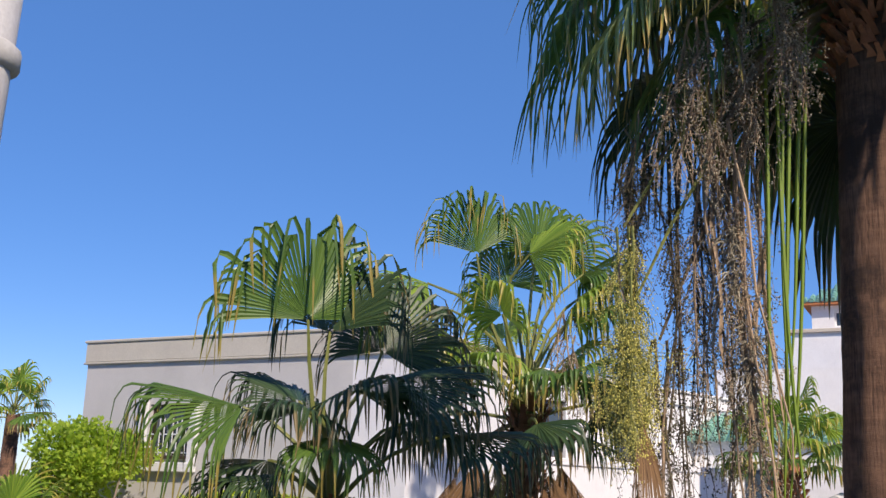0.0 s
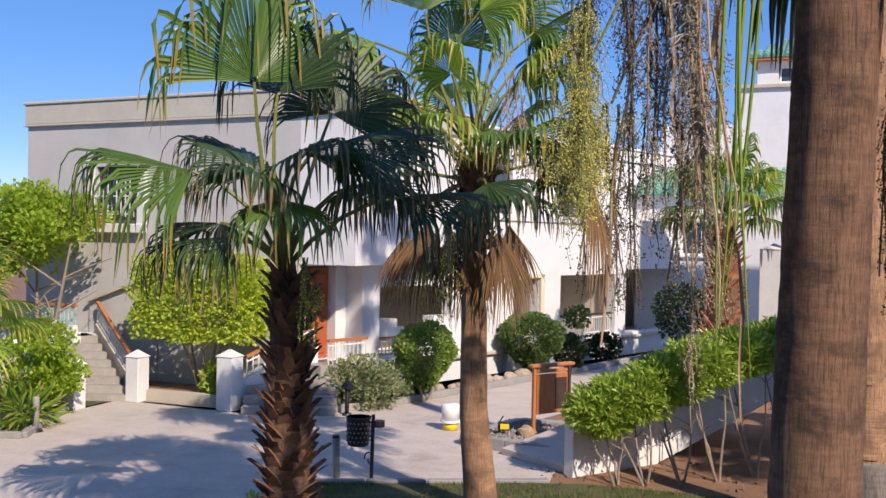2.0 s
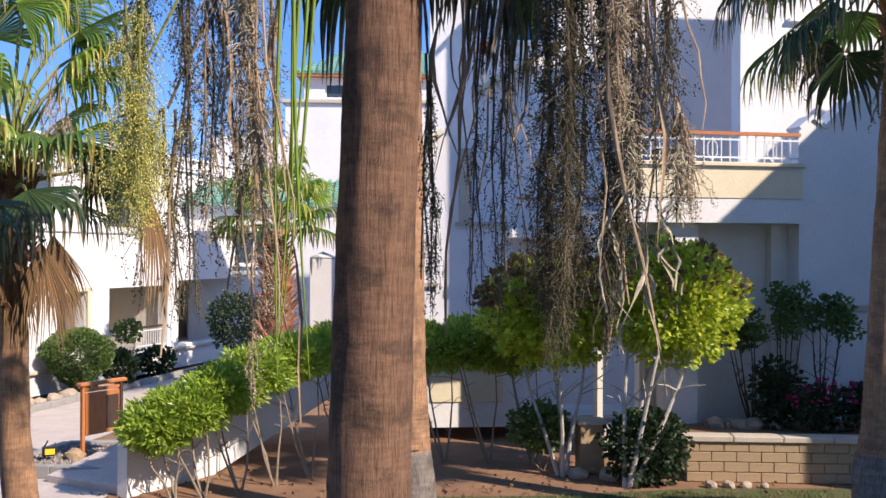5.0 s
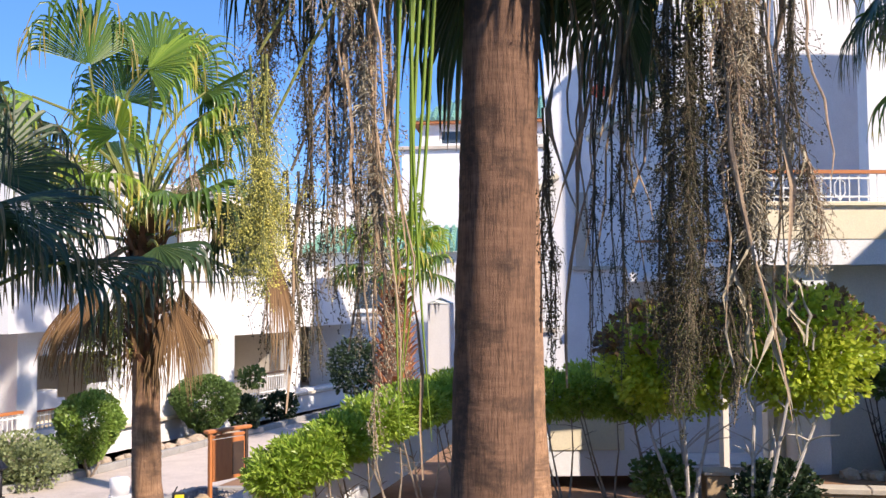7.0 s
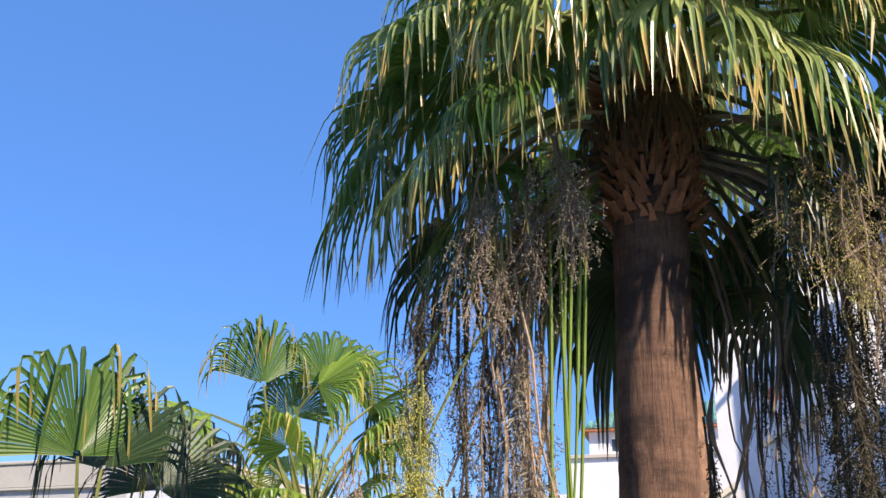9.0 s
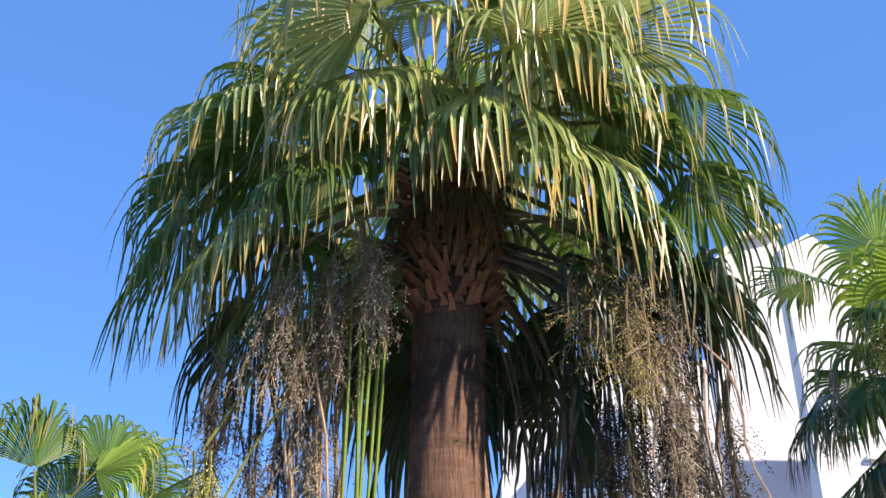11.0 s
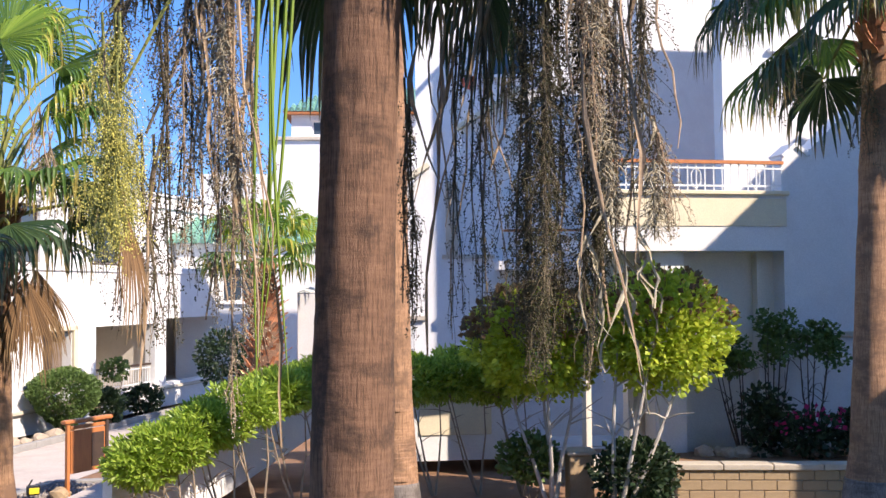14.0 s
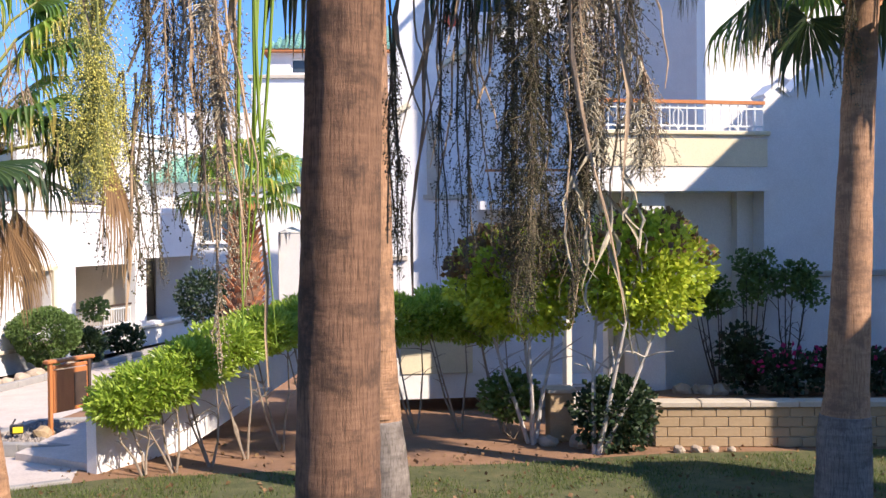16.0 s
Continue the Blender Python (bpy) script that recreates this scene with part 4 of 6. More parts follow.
def boots(m, top, r0, r1, z0, z1, count, length, out=0.55, seed=2, width=0.09, down=False):
    """Old leaf bases in a spiral round the stem from height z0 to z1."""
    r = random.Random(seed)
    for i in range(count):
        t = i / count
        a = i * 2.39996 + r.uniform(-0.2, 0.2)
        z = z0 + (z1 - z0) * t + r.uniform(-0.03, 0.03)
        rad = r0 + (r1 - r0) * t
        c = Vector((top[0] + math.cos(a) * rad * 0.94, top[1] + math.sin(a) * rad * 0.94, z))
        o = Vector((math.cos(a), math.sin(a), 0))
        s = Vector((-o.y, o.x, 0))
        u = (o * out * r.uniform(0.5, 1.3) + Vector((0, 0, -1 if down else 1))).normalized()
        ln = length * r.uniform(0.6, 1.25)
        w = width * r.uniform(0.8, 1.3)
        tip = c + u * ln + o * ln * 0.15 + s * r.uniform(-0.03, 0.03)
        q = o * 0.03
        md = c + u * ln * 0.55
        pts = [c - s * w, c + s * w, c - s * w + q, c + s * w + q, md - s * w * 0.55, md + s * w * 0.55, md - s * w * 0.5 + q, md + s * w * 0.5 + q, tip - s * w * 0.5, tip + s * w * 0.42, tip - s * w * 0.45 + q * 0.7, tip + s * w * 0.4 + q * 0.7]
        f = []
        for b in (0, 4):
            f += [(b, b + 1, b + 5, b + 4), (b + 2, b + 6, b + 7, b + 3), (b, b + 4, b + 6, b + 2), (b + 1, b + 3, b + 7, b + 5)]
        f.append((8, 9, 11, 10))
        m.add(pts, f)
    return m


def tree_thing(name, at, label, category="palm tree"):
    return thing(name, at, label, category)


def frond(tree, heart, direction, stalk, radius, mat, droop=0.8, seg=34, spread=2.1, flip=0.0, dead=False, fused=0.58, normal=None, arc=0.1):
    """One frond of a palm. direction: (right, away, up) from the heart; flip tilts the blade about its stalk."""
    d = Vector(direction).normalized()
    hub = Vector(heart) + d * stalk
    up = Vector((0, 0, 1))
    end = (hub - (Vector(heart) + hub) / 2 - up * (stalk * arc)).normalized()
    nrm = Vector(normal) if normal else (up - end * up.dot(end))
    if nrm.length < 0.15:
        nrm = Vector((rng.uniform(-1, 1), rng.uniform(-1, 1), 0.2))
    nrm.normalize()
    nrm = Matrix.Rotation(flip, 3, d) @ nrm
    m = Mesh()
    fan(m, heart, hub, nrm, radius, seg, spread, droop, fused, arc=arc)
    return part("frond", m, [mat, STALK if dead else PETIOLE], tree)


def turned(v, degrees):
    a = radians(degrees)
    return Vector((v[0] * math.cos(a) - v[1] * math.sin(a), v[0] * math.sin(a) + v[1] * math.cos(a), v[2]))


def placed_frond(tree, heart, hub, axis, radius, mat, turn=0.0, droop=0.9, normal=None, seg=42, spread=2.0, fused=0.58, dead=False, tent=0.35, stalk=0.022):
    """A frond whose hub and rib are given as (right, away, up) from the heart, turned about the stem."""
    base = Vector(heart)
    ax = turned(axis, turn).normalized()
    nrm = turned(normal, turn) if normal else Vector((0, 0, 1))
    nrm = nrm - ax * nrm.dot(ax)
    m = Mesh()
    fan(m, base, base + turned(hub, turn), nrm, radius, seg, spread, droop, fused, axis=ax, tent=tent, petiole=stalk)
    return part("frond", m, [mat, STALK if dead else PETIOLE], tree)


def crown(tree, heart, count, stalk, radius, hi, lo, mats, droop=(0.6, 1.0), seed=3, seg=32, avoid=None, arc=0.15):
    """A full head of fronds, the young ones upright and the old ones hanging."""
    r = random.Random(seed)
    for i in range(count):
        t = i / max(1, count - 1)
        a = i * 2.39996 + r.uniform(-0.25, 0.25)
        el = radians(hi + (lo - hi) * t + r.uniform(-8, 8))
        d = (math.cos(a) * math.cos(el), math.sin(a) * math.cos(el), math.sin(el))
        if avoid is not None and d[1] < 0.05 and d[2] < avoid:
            continue
        mat = mats[max(0, min(len(mats) - 1, int(t * len(mats) + r.uniform(-0.9, 1.1))))]
        frond(tree, Vector(heart) + Vector((0, 0, -0.35 * t)), d, stalk * r.uniform(0.8, 1.15), radius * r.uniform(0.85, 1.1), mat, droop[0] + (droop[1] - droop[0]) * t, seg, 2.1, r.uniform(-0.5, 0.5), arc=arc * r.uniform(0.4, 1.2))


# the near palm with its hanging fruit stalks
big = tree_thing("fan_palm", (-0.72, 6.66, 0), "tall fan palm with a thick ringed trunk and hanging fruit stalks")
part("trunk", ringed_trunk([(-0.76, 6.64, -0.05), (-0.72, 6.66, 2.5), (-0.67, 6.67, 4.5), (-0.60, 6.67, 6.4), (-0.58, 6.7, 7.3)], [0.31, 0.27, 0.25, 0.255, 0.27], 44, 0.17, 0.009, 3), TRUNK, big, "brown ringed bark", True)
BIG = Vector((-0.57, 6.75, 7.55))
m = Mesh()
boots(m, (-0.58, 6.68), 0.265, 0.33, 6.3, 7.5, 420, 0.13, 1.0, 5, 0.036)
part("leaf_sheath", m, BOOTORANGE, big, "shaggy orange-brown leaf bases")
S, G, D = PALMSUN, PALMGREEN, PALMSHADE
# frond colours carry the light: S sunlit, D the shaded lower side
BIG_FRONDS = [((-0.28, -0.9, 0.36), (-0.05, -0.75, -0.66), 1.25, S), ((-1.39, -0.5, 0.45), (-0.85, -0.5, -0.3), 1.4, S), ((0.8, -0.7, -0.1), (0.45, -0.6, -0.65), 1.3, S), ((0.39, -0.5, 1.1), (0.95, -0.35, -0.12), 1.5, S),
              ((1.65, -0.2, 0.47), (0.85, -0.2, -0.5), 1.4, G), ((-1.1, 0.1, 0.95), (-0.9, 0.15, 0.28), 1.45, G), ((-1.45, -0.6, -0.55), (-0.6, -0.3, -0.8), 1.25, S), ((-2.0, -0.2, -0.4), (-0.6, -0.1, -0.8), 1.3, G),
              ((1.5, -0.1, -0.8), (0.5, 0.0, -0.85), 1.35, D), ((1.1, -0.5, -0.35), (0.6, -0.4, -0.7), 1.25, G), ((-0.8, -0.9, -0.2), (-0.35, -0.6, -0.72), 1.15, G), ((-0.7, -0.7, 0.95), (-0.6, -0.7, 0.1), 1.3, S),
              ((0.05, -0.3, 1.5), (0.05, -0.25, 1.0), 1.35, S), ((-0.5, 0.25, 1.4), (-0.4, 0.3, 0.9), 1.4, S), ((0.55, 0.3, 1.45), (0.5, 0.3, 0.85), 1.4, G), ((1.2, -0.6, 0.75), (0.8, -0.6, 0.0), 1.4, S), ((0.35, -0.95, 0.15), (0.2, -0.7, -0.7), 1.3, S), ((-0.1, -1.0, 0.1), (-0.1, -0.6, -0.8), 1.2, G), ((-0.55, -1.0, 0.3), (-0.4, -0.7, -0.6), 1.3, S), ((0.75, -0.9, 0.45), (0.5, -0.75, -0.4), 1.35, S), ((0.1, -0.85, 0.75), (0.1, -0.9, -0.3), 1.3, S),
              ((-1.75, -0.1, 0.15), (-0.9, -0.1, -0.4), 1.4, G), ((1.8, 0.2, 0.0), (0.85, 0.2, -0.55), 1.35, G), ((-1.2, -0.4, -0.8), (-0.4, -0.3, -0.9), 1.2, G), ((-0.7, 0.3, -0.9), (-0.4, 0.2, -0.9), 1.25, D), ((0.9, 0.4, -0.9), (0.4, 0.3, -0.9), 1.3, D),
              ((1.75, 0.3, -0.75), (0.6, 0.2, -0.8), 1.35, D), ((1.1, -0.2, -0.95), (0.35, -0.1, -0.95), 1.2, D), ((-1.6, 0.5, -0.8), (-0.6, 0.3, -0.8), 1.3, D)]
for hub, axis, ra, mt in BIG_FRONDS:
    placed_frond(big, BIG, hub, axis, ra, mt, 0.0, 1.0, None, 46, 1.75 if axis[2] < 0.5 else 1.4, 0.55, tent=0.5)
for a in range(9):
    c, q = math.cos(a * 0.7 + 0.2), math.sin(a * 0.7 + 0.2)
    placed_frond(big, BIG + Vector((0, 0, -0.1 - 0.05 * (a % 3))), (0.40 * c, 0.40 * q, -0.05), (0.35 * c, 0.35 * q, -1.0), 0.62 + 0.08 * (a % 4), PALMDEAD, 0.0, 0.6, (c, q, 0.3), 22, 0.6, 0.45, True, 0.3, 0.014)
# upper fronds take the sunlit colour, lower ones the shade colour
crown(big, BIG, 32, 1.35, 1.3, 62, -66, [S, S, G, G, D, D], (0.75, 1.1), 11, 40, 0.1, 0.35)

# the dark palm by the forecourt
p1 = tree_thing("fan_palm", (-6.13, 9.13, 0), "young fan palm with a shaggy dark trunk")
part("trunk", ringed_trunk([(-6.13, 9.13, -0.05), (-6.15, 9.1, 1.4), (-6.2, 9.07, 3.3)], [0.25, 0.22, 0.15], 24, 0.1, 0.012, 5), TRUNK, p1, "", True)
m = Mesh()
boots(m, (-6.16, 9.1), 0.23, 0.15, 0.3, 3.3, 210, 0.24, 0.85, 6, 0.075)
part("leaf_sheath", m, BOOT, p1, "ragged dark brown leaf bases")
P1 = Vector((-6.22, 9.06, 3.35))
# mostly the dark leaf colour, standing in for shade on this palm
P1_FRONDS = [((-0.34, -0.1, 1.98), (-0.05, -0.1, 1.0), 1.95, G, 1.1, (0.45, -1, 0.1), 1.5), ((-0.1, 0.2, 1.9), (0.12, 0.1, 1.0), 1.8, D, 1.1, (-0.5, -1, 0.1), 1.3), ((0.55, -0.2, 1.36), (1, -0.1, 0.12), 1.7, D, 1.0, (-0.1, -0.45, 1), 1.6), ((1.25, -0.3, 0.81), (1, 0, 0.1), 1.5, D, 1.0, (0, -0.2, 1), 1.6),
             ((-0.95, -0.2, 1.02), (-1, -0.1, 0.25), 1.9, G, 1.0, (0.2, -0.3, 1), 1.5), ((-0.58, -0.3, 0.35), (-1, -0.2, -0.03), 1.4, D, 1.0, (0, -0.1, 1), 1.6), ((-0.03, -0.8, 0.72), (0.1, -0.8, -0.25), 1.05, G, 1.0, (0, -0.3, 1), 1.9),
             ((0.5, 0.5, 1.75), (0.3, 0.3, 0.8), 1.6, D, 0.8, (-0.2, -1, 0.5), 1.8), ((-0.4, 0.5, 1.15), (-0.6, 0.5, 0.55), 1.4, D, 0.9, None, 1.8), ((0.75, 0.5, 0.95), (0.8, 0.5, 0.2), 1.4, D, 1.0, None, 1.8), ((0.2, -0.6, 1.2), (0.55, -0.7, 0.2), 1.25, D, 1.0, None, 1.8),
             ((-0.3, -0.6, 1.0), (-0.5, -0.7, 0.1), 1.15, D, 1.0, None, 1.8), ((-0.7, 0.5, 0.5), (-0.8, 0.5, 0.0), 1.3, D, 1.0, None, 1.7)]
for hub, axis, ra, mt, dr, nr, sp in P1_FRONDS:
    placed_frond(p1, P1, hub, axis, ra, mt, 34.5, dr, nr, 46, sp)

# the middle palm with two dead fronds
p2 = tree_thing("fan_palm", (-5.5, 12.66, 0), "fan palm with a pale trunk and dead hanging fronds")
part("trunk", ringed_trunk([(-5.45, 12.75, -0.05), (-5.55, 12.64, 1.4), (-5.57, 12.62, 3.2), (-5.58, 12.63, 4.6)], [0.24, 0.19, 0.165, 0.16], 24, 0.12, 0.006, 8), TRUNKLIGHT, p2, "", True)
m = Mesh()
boots(m, (-5.57, 12.63), 0.17, 0.2, 2.9, 4.7, 90, 0.24, 0.5, 9, 0.07)
part("leaf_sheath", m, BOOT, p2, "dark brown leaf bases")
P2 = Vector((-5.57, 12.63, 4.75))
Y = PALMYOUNG
# D fronds have the crown's shade put into their colour
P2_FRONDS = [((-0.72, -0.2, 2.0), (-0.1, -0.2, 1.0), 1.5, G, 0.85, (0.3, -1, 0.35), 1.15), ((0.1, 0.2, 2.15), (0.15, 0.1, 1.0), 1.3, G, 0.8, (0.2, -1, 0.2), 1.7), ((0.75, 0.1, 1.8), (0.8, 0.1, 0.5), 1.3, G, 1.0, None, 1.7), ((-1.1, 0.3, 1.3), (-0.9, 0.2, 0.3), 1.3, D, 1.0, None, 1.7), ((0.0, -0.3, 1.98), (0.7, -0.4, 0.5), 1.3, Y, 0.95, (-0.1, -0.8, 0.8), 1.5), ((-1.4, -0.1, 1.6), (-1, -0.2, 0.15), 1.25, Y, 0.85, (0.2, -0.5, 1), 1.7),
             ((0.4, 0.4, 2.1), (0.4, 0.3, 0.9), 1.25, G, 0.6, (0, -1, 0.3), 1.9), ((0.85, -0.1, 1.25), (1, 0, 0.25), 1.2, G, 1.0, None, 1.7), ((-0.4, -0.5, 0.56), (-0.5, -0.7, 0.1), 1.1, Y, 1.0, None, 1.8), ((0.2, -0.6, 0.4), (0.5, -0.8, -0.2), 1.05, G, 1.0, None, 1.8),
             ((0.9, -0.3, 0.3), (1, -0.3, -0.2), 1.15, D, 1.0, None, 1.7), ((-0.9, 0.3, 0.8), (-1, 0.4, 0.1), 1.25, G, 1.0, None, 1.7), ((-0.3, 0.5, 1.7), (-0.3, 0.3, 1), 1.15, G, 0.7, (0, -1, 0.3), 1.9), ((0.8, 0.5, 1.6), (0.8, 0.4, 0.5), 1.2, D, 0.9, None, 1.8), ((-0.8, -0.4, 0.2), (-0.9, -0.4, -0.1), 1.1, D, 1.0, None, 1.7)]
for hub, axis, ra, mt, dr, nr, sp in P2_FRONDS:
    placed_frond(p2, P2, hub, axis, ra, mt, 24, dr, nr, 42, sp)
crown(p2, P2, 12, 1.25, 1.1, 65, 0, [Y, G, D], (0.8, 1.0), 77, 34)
for hub, axis, ra, sp in (((-0.62, -0.2, -0.80), (-0.15, -0.1, -1), 1.35, 0.62), ((0.30, -0.3, -0.92), (0.14, -0.1, -1), 1.35, 0.55), ((-0.95, 0.1, -1.0), (-0.3, 0, -1), 1.0, 0.4), ((0.0, -0.25, -1.0), (-0.02, 0, -1), 1.3, 0.45), ((0.45, 0.25, -0.8), (0.2, 0.1, -1), 1.3, 0.5), ((-0.3, 0.3, -0.9), (-0.1, 0.1, -1), 1.3, 0.5)):
    placed_frond(p2, P2 + Vector((0, 0, -0.2)), (hub[0], hub[1], hub[2] + 0.2), axis, ra, PALMDEAD, 24, 0.5, (0.1, -1, 0.2), 36, sp, 0.62, True, 0.5)

# the lit palm behind the near one, and the palm on the open lawn
pb = tree_thing("fan_palm", (-0.78, 13.75, 0), "slender fan palm with a grey foot")
part("trunk", ringed_trunk([(-0.80, 13.75, -0.05), (-0.88, 13.75, 1.0), (-0.92, 13.75, 2.2), (-1.05, 13.75, 12.0)], [0.31, 0.27, 0.235, 0.19], 26, 0.12, 0.008, 12), TRUNKLIGHT, pb, "", True)
part("foot", ringed_trunk([(-0.80, 13.75, -0.04), (-0.84, 13.75, 0.6), (-0.882, 13.75, 1.05)], [0.325, 0.30, 0.276], 26, 0.12, 0.008, 12), GREYBARK, pb, "grey weathered foot", True)
# lowest fronds take the shade colour
crown(pb, (-1.05, 13.75, 12.3), 22, 0.95, 0.9, 60, -40, [PALMYOUNG, PALMGREEN, PALMSHADE], (0.7, 1.1), 21, 26)
pr = tree_thing("fan_palm", (5.28, 13.35, 0), "fan palm with a straight pale trunk and grey foot")
part("trunk", ringed_trunk([(5.2, 13.3, -0.05), (5.22, 13.3, 0.9), (5.26, 13.3, 1.5), (5.36, 13.25, 4.5), (5.45, 13.25, 6.4), (5.45, 13.25, 7.4)], [0.36, 0.33, 0.275, 0.215, 0.2, 0.22], 26, 0.12, 0.008, 14), TRUNKLIGHT, pr, "", True)
part("foot", ringed_trunk([(5.2, 13.3, -0.04), (5.22, 13.3, 0.9), (5.235, 13.3, 1.15)], [0.372, 0.342, 0.318], 26, 0.12, 0.008, 14), GREYBARK, pr, "grey weathered foot", True)
m = Mesh()
boots(m, (5.45, 13.25), 0.2, 0.24, 6.5, 7.6, 70, 0.2, 0.6, 15, 0.06)
part("leaf_sheath", m, BOOTORANGE, pr, "orange-brown leaf bases")
for hub, axis, ra, mt, dr, nr, sp in (((-0.66, -0.3, 1.75), (-0.05, -0.2, 1.0), 1.25, Y, 0.5, (0.1, -1, 0.2), 2.0), ((-1.6, -0.2, 1.55), (-0.9, -0.3, 0.25), 1.35, G, 0.9, None, 1.8), ((-1.1, -0.6, -0.1), (-0.5, -0.5, -0.75), 1.45, G, 1.0, None, 1.6), ((-1.8, -0.3, -0.2), (-0.6, -0.2, -0.8), 1.4, D, 1.0, None, 1.6),
                                      ((-0.4, -0.8, 0.0), (-0.1, -0.6, -0.8), 1.3, G, 1.0, None, 1.6), ((-0.5, -0.9, 0.75), (-0.2, -0.9, -0.2), 1.2, S, 1.0, None, 1.8)):
    placed_frond(pr, (5.45, 13.25, 7.85), hub, axis, ra, mt, -22, dr, nr, 42, sp)
# shade colour again for the lowest fronds
crown(pr, (5.45, 13.25, 7.85), 28, 1.5, 1.3, 75, -48, [PALMYOUNG, PALMGREEN, PALMGREEN, PALMSHADE], (0.6, 1.1), 23, 32)

# palms farther off
pf = tree_thing("fan_palm", (-5.0, 25.5, 0), "stout fan palm with orange leaf bases")
part("trunk", ringed_trunk([(-5.0, 25.5, -0.05), (-5.0, 25.5, 2.0), (-5.0, 25.5, 4.2)], [0.4, 0.42, 0.25], 20, 0.12, 0.01, 31), TRUNK, pf, "", True)
m = Mesh()
boots(m, (-5.0, 25.5), 0.42, 0.22, 1.0, 4.3, 150, 0.35, 0.8, 33, 0.11)
part("leaf_sheath", m, BOOTORANGE, pf, "bristling orange leaf bases")
crown(pf, (-5.0, 25.5, 4.6), 18, 1.2, 1.1, 70, 0, [PALMYOUNG, PALMYOUNG, PALMGREEN], (0.7, 0.9), 35, 26)
pl = tree_thing("fan_palm", (-15.2, 12.3, 0), "low pale fan palm on the small lawn")
part("trunk", ringed_trunk([(-15.2, 12.3, 0), (-15.2, 12.3, 2.2)], [0.25, 0.2], 16, 0.1, 0.01, 41), TRUNK, pl, "", True)
crown(pl, (-15.2, 12.3, 2.3), 14, 0.8, 1.0, 75, -5, [PALMYOUNG], (0.35, 0.5), 43, 30)
pd = tree_thing("fan_palm", (-31.5, 25.3, 0), "distant fan palm behind the roofs")
part("trunk", ringed_trunk([(-31.5, 25.3, 0), (-31.5, 25.3, 5.6)], [0.3, 0.25], 12, 0.2, 0.01, 51), TRUNK, pd, "", True)
crown(pd, (-31.5, 25.3, 5.8), 16, 1.0, 1.0, 75, -10, [PALMYOUNG, PALMGREEN], (0.6, 0.8), 53, 20)


# ---- hanging fruit stalks ----
def octa(m, pts, sizes, mat=0):
    """Many small berries in one mesh."""
    for p, s in zip(pts, sizes):
        x, y, z = p
        m.add([(x + s, y, z), (x - s, y, z), (x, y + s, z), (x, y - s, z), (x, y, z + s), (x, y, z - s)],
              [(0, 2, 4), (2, 1, 4), (1, 3, 4), (3, 0, 4), (2, 0, 5), (1, 2, 5), (3, 1, 5), (0, 3, 5)], mat)


def wander(top, length, sway, r, n=9):
    p, out = Vector(top), []
    dx, dy = r.uniform(-sway, sway), r.uniform(-sway, sway)
    for i in range(n):
        out.append(p.copy())
        dx, dy = dx * 0.6 + r.uniform(-sway, sway), dy * 0.6 + r.uniform(-sway, sway)
        p = p + Vector((dx, dy, -length / (n - 1)))
    return out


def along(path, t):
    k = t * (len(path) - 1)
    i = min(int(k), len(path) - 2)
    return path[i].lerp(path[i + 1], k - i)


def fruit_cluster(parent, top, length, width, berries, mats, seed, stems=3, twigs=70, size=0.0075, sway=0.03, start=0.1, label="", name="fruit_branch", root=None):
    """A hanging fruiting branch: stems, fine side twigs and berries along them."""
    r = random.Random(seed)
    m = Mesh()
    paths = [wander(Vector(top) + Vector((r.uniform(-width, width) * 0.5, r.uniform(-width, width) * 0.5, 0)), length * r.uniform(0.8, 1.05), sway, r) for _ in range(stems)]
    if root is not None:
        a, b = Vector(root), Vector(top)
        mid = a.lerp(b, 0.6) + Vector((0, 0, 0.35 + 0.25 * (b - a).length * 0.4))
        m.tube([a.lerp(mid, t).lerp(mid.lerp(b, t), t) for t in (0, 0.2, 0.4, 0.6, 0.8, 1.0)], [0.02, 0.018, 0.016, 0.014, 0.012, 0.010], 6, 0)
    for p in paths:
        m.tube(p, [0.010, 0.009, 0.009, 0.008, 0.008, 0.007, 0.006, 0.005, 0.003], 5, 0)
    ends = []
    for i in range(twigs):
        p = paths[i % stems]
        t = start + (1 - start) * r.random()
        a = along(p, t)
        taper = 0.45 + 0.75 * math.sin(math.pi * min(1, max(0, (t - start) / (1 - start))) ** 0.8)
        w = width * taper
        b = a + Vector((r.gauss(0, w * 0.55), r.gauss(0, w * 0.55), -r.uniform(0.02, 0.22)))
        c = b + Vector((r.gauss(0, w * 0.22), r.gauss(0, w * 0.22), -r.uniform(0.03, 0.14)))
        m.tube([a, b, c], [0.0028, 0.0018, 0.0012], 3, 0, False)
        ends += [(a, b), (b, c), (b, c)]
    pts, sz = [], []
    for i in range(berries):
        a, b = ends[r.randrange(len(ends))]
        q = a.lerp(b, r.random())
        pts.append((q.x + r.gauss(0, width * 0.11), q.y + r.gauss(0, width * 0.11), q.z + r.gauss(0, 0.02)))
        sz.append(size * r.uniform(0.6, 1.25))
    octa(m, pts, sz, 1)
    return part(name, m, mats, parent, label)


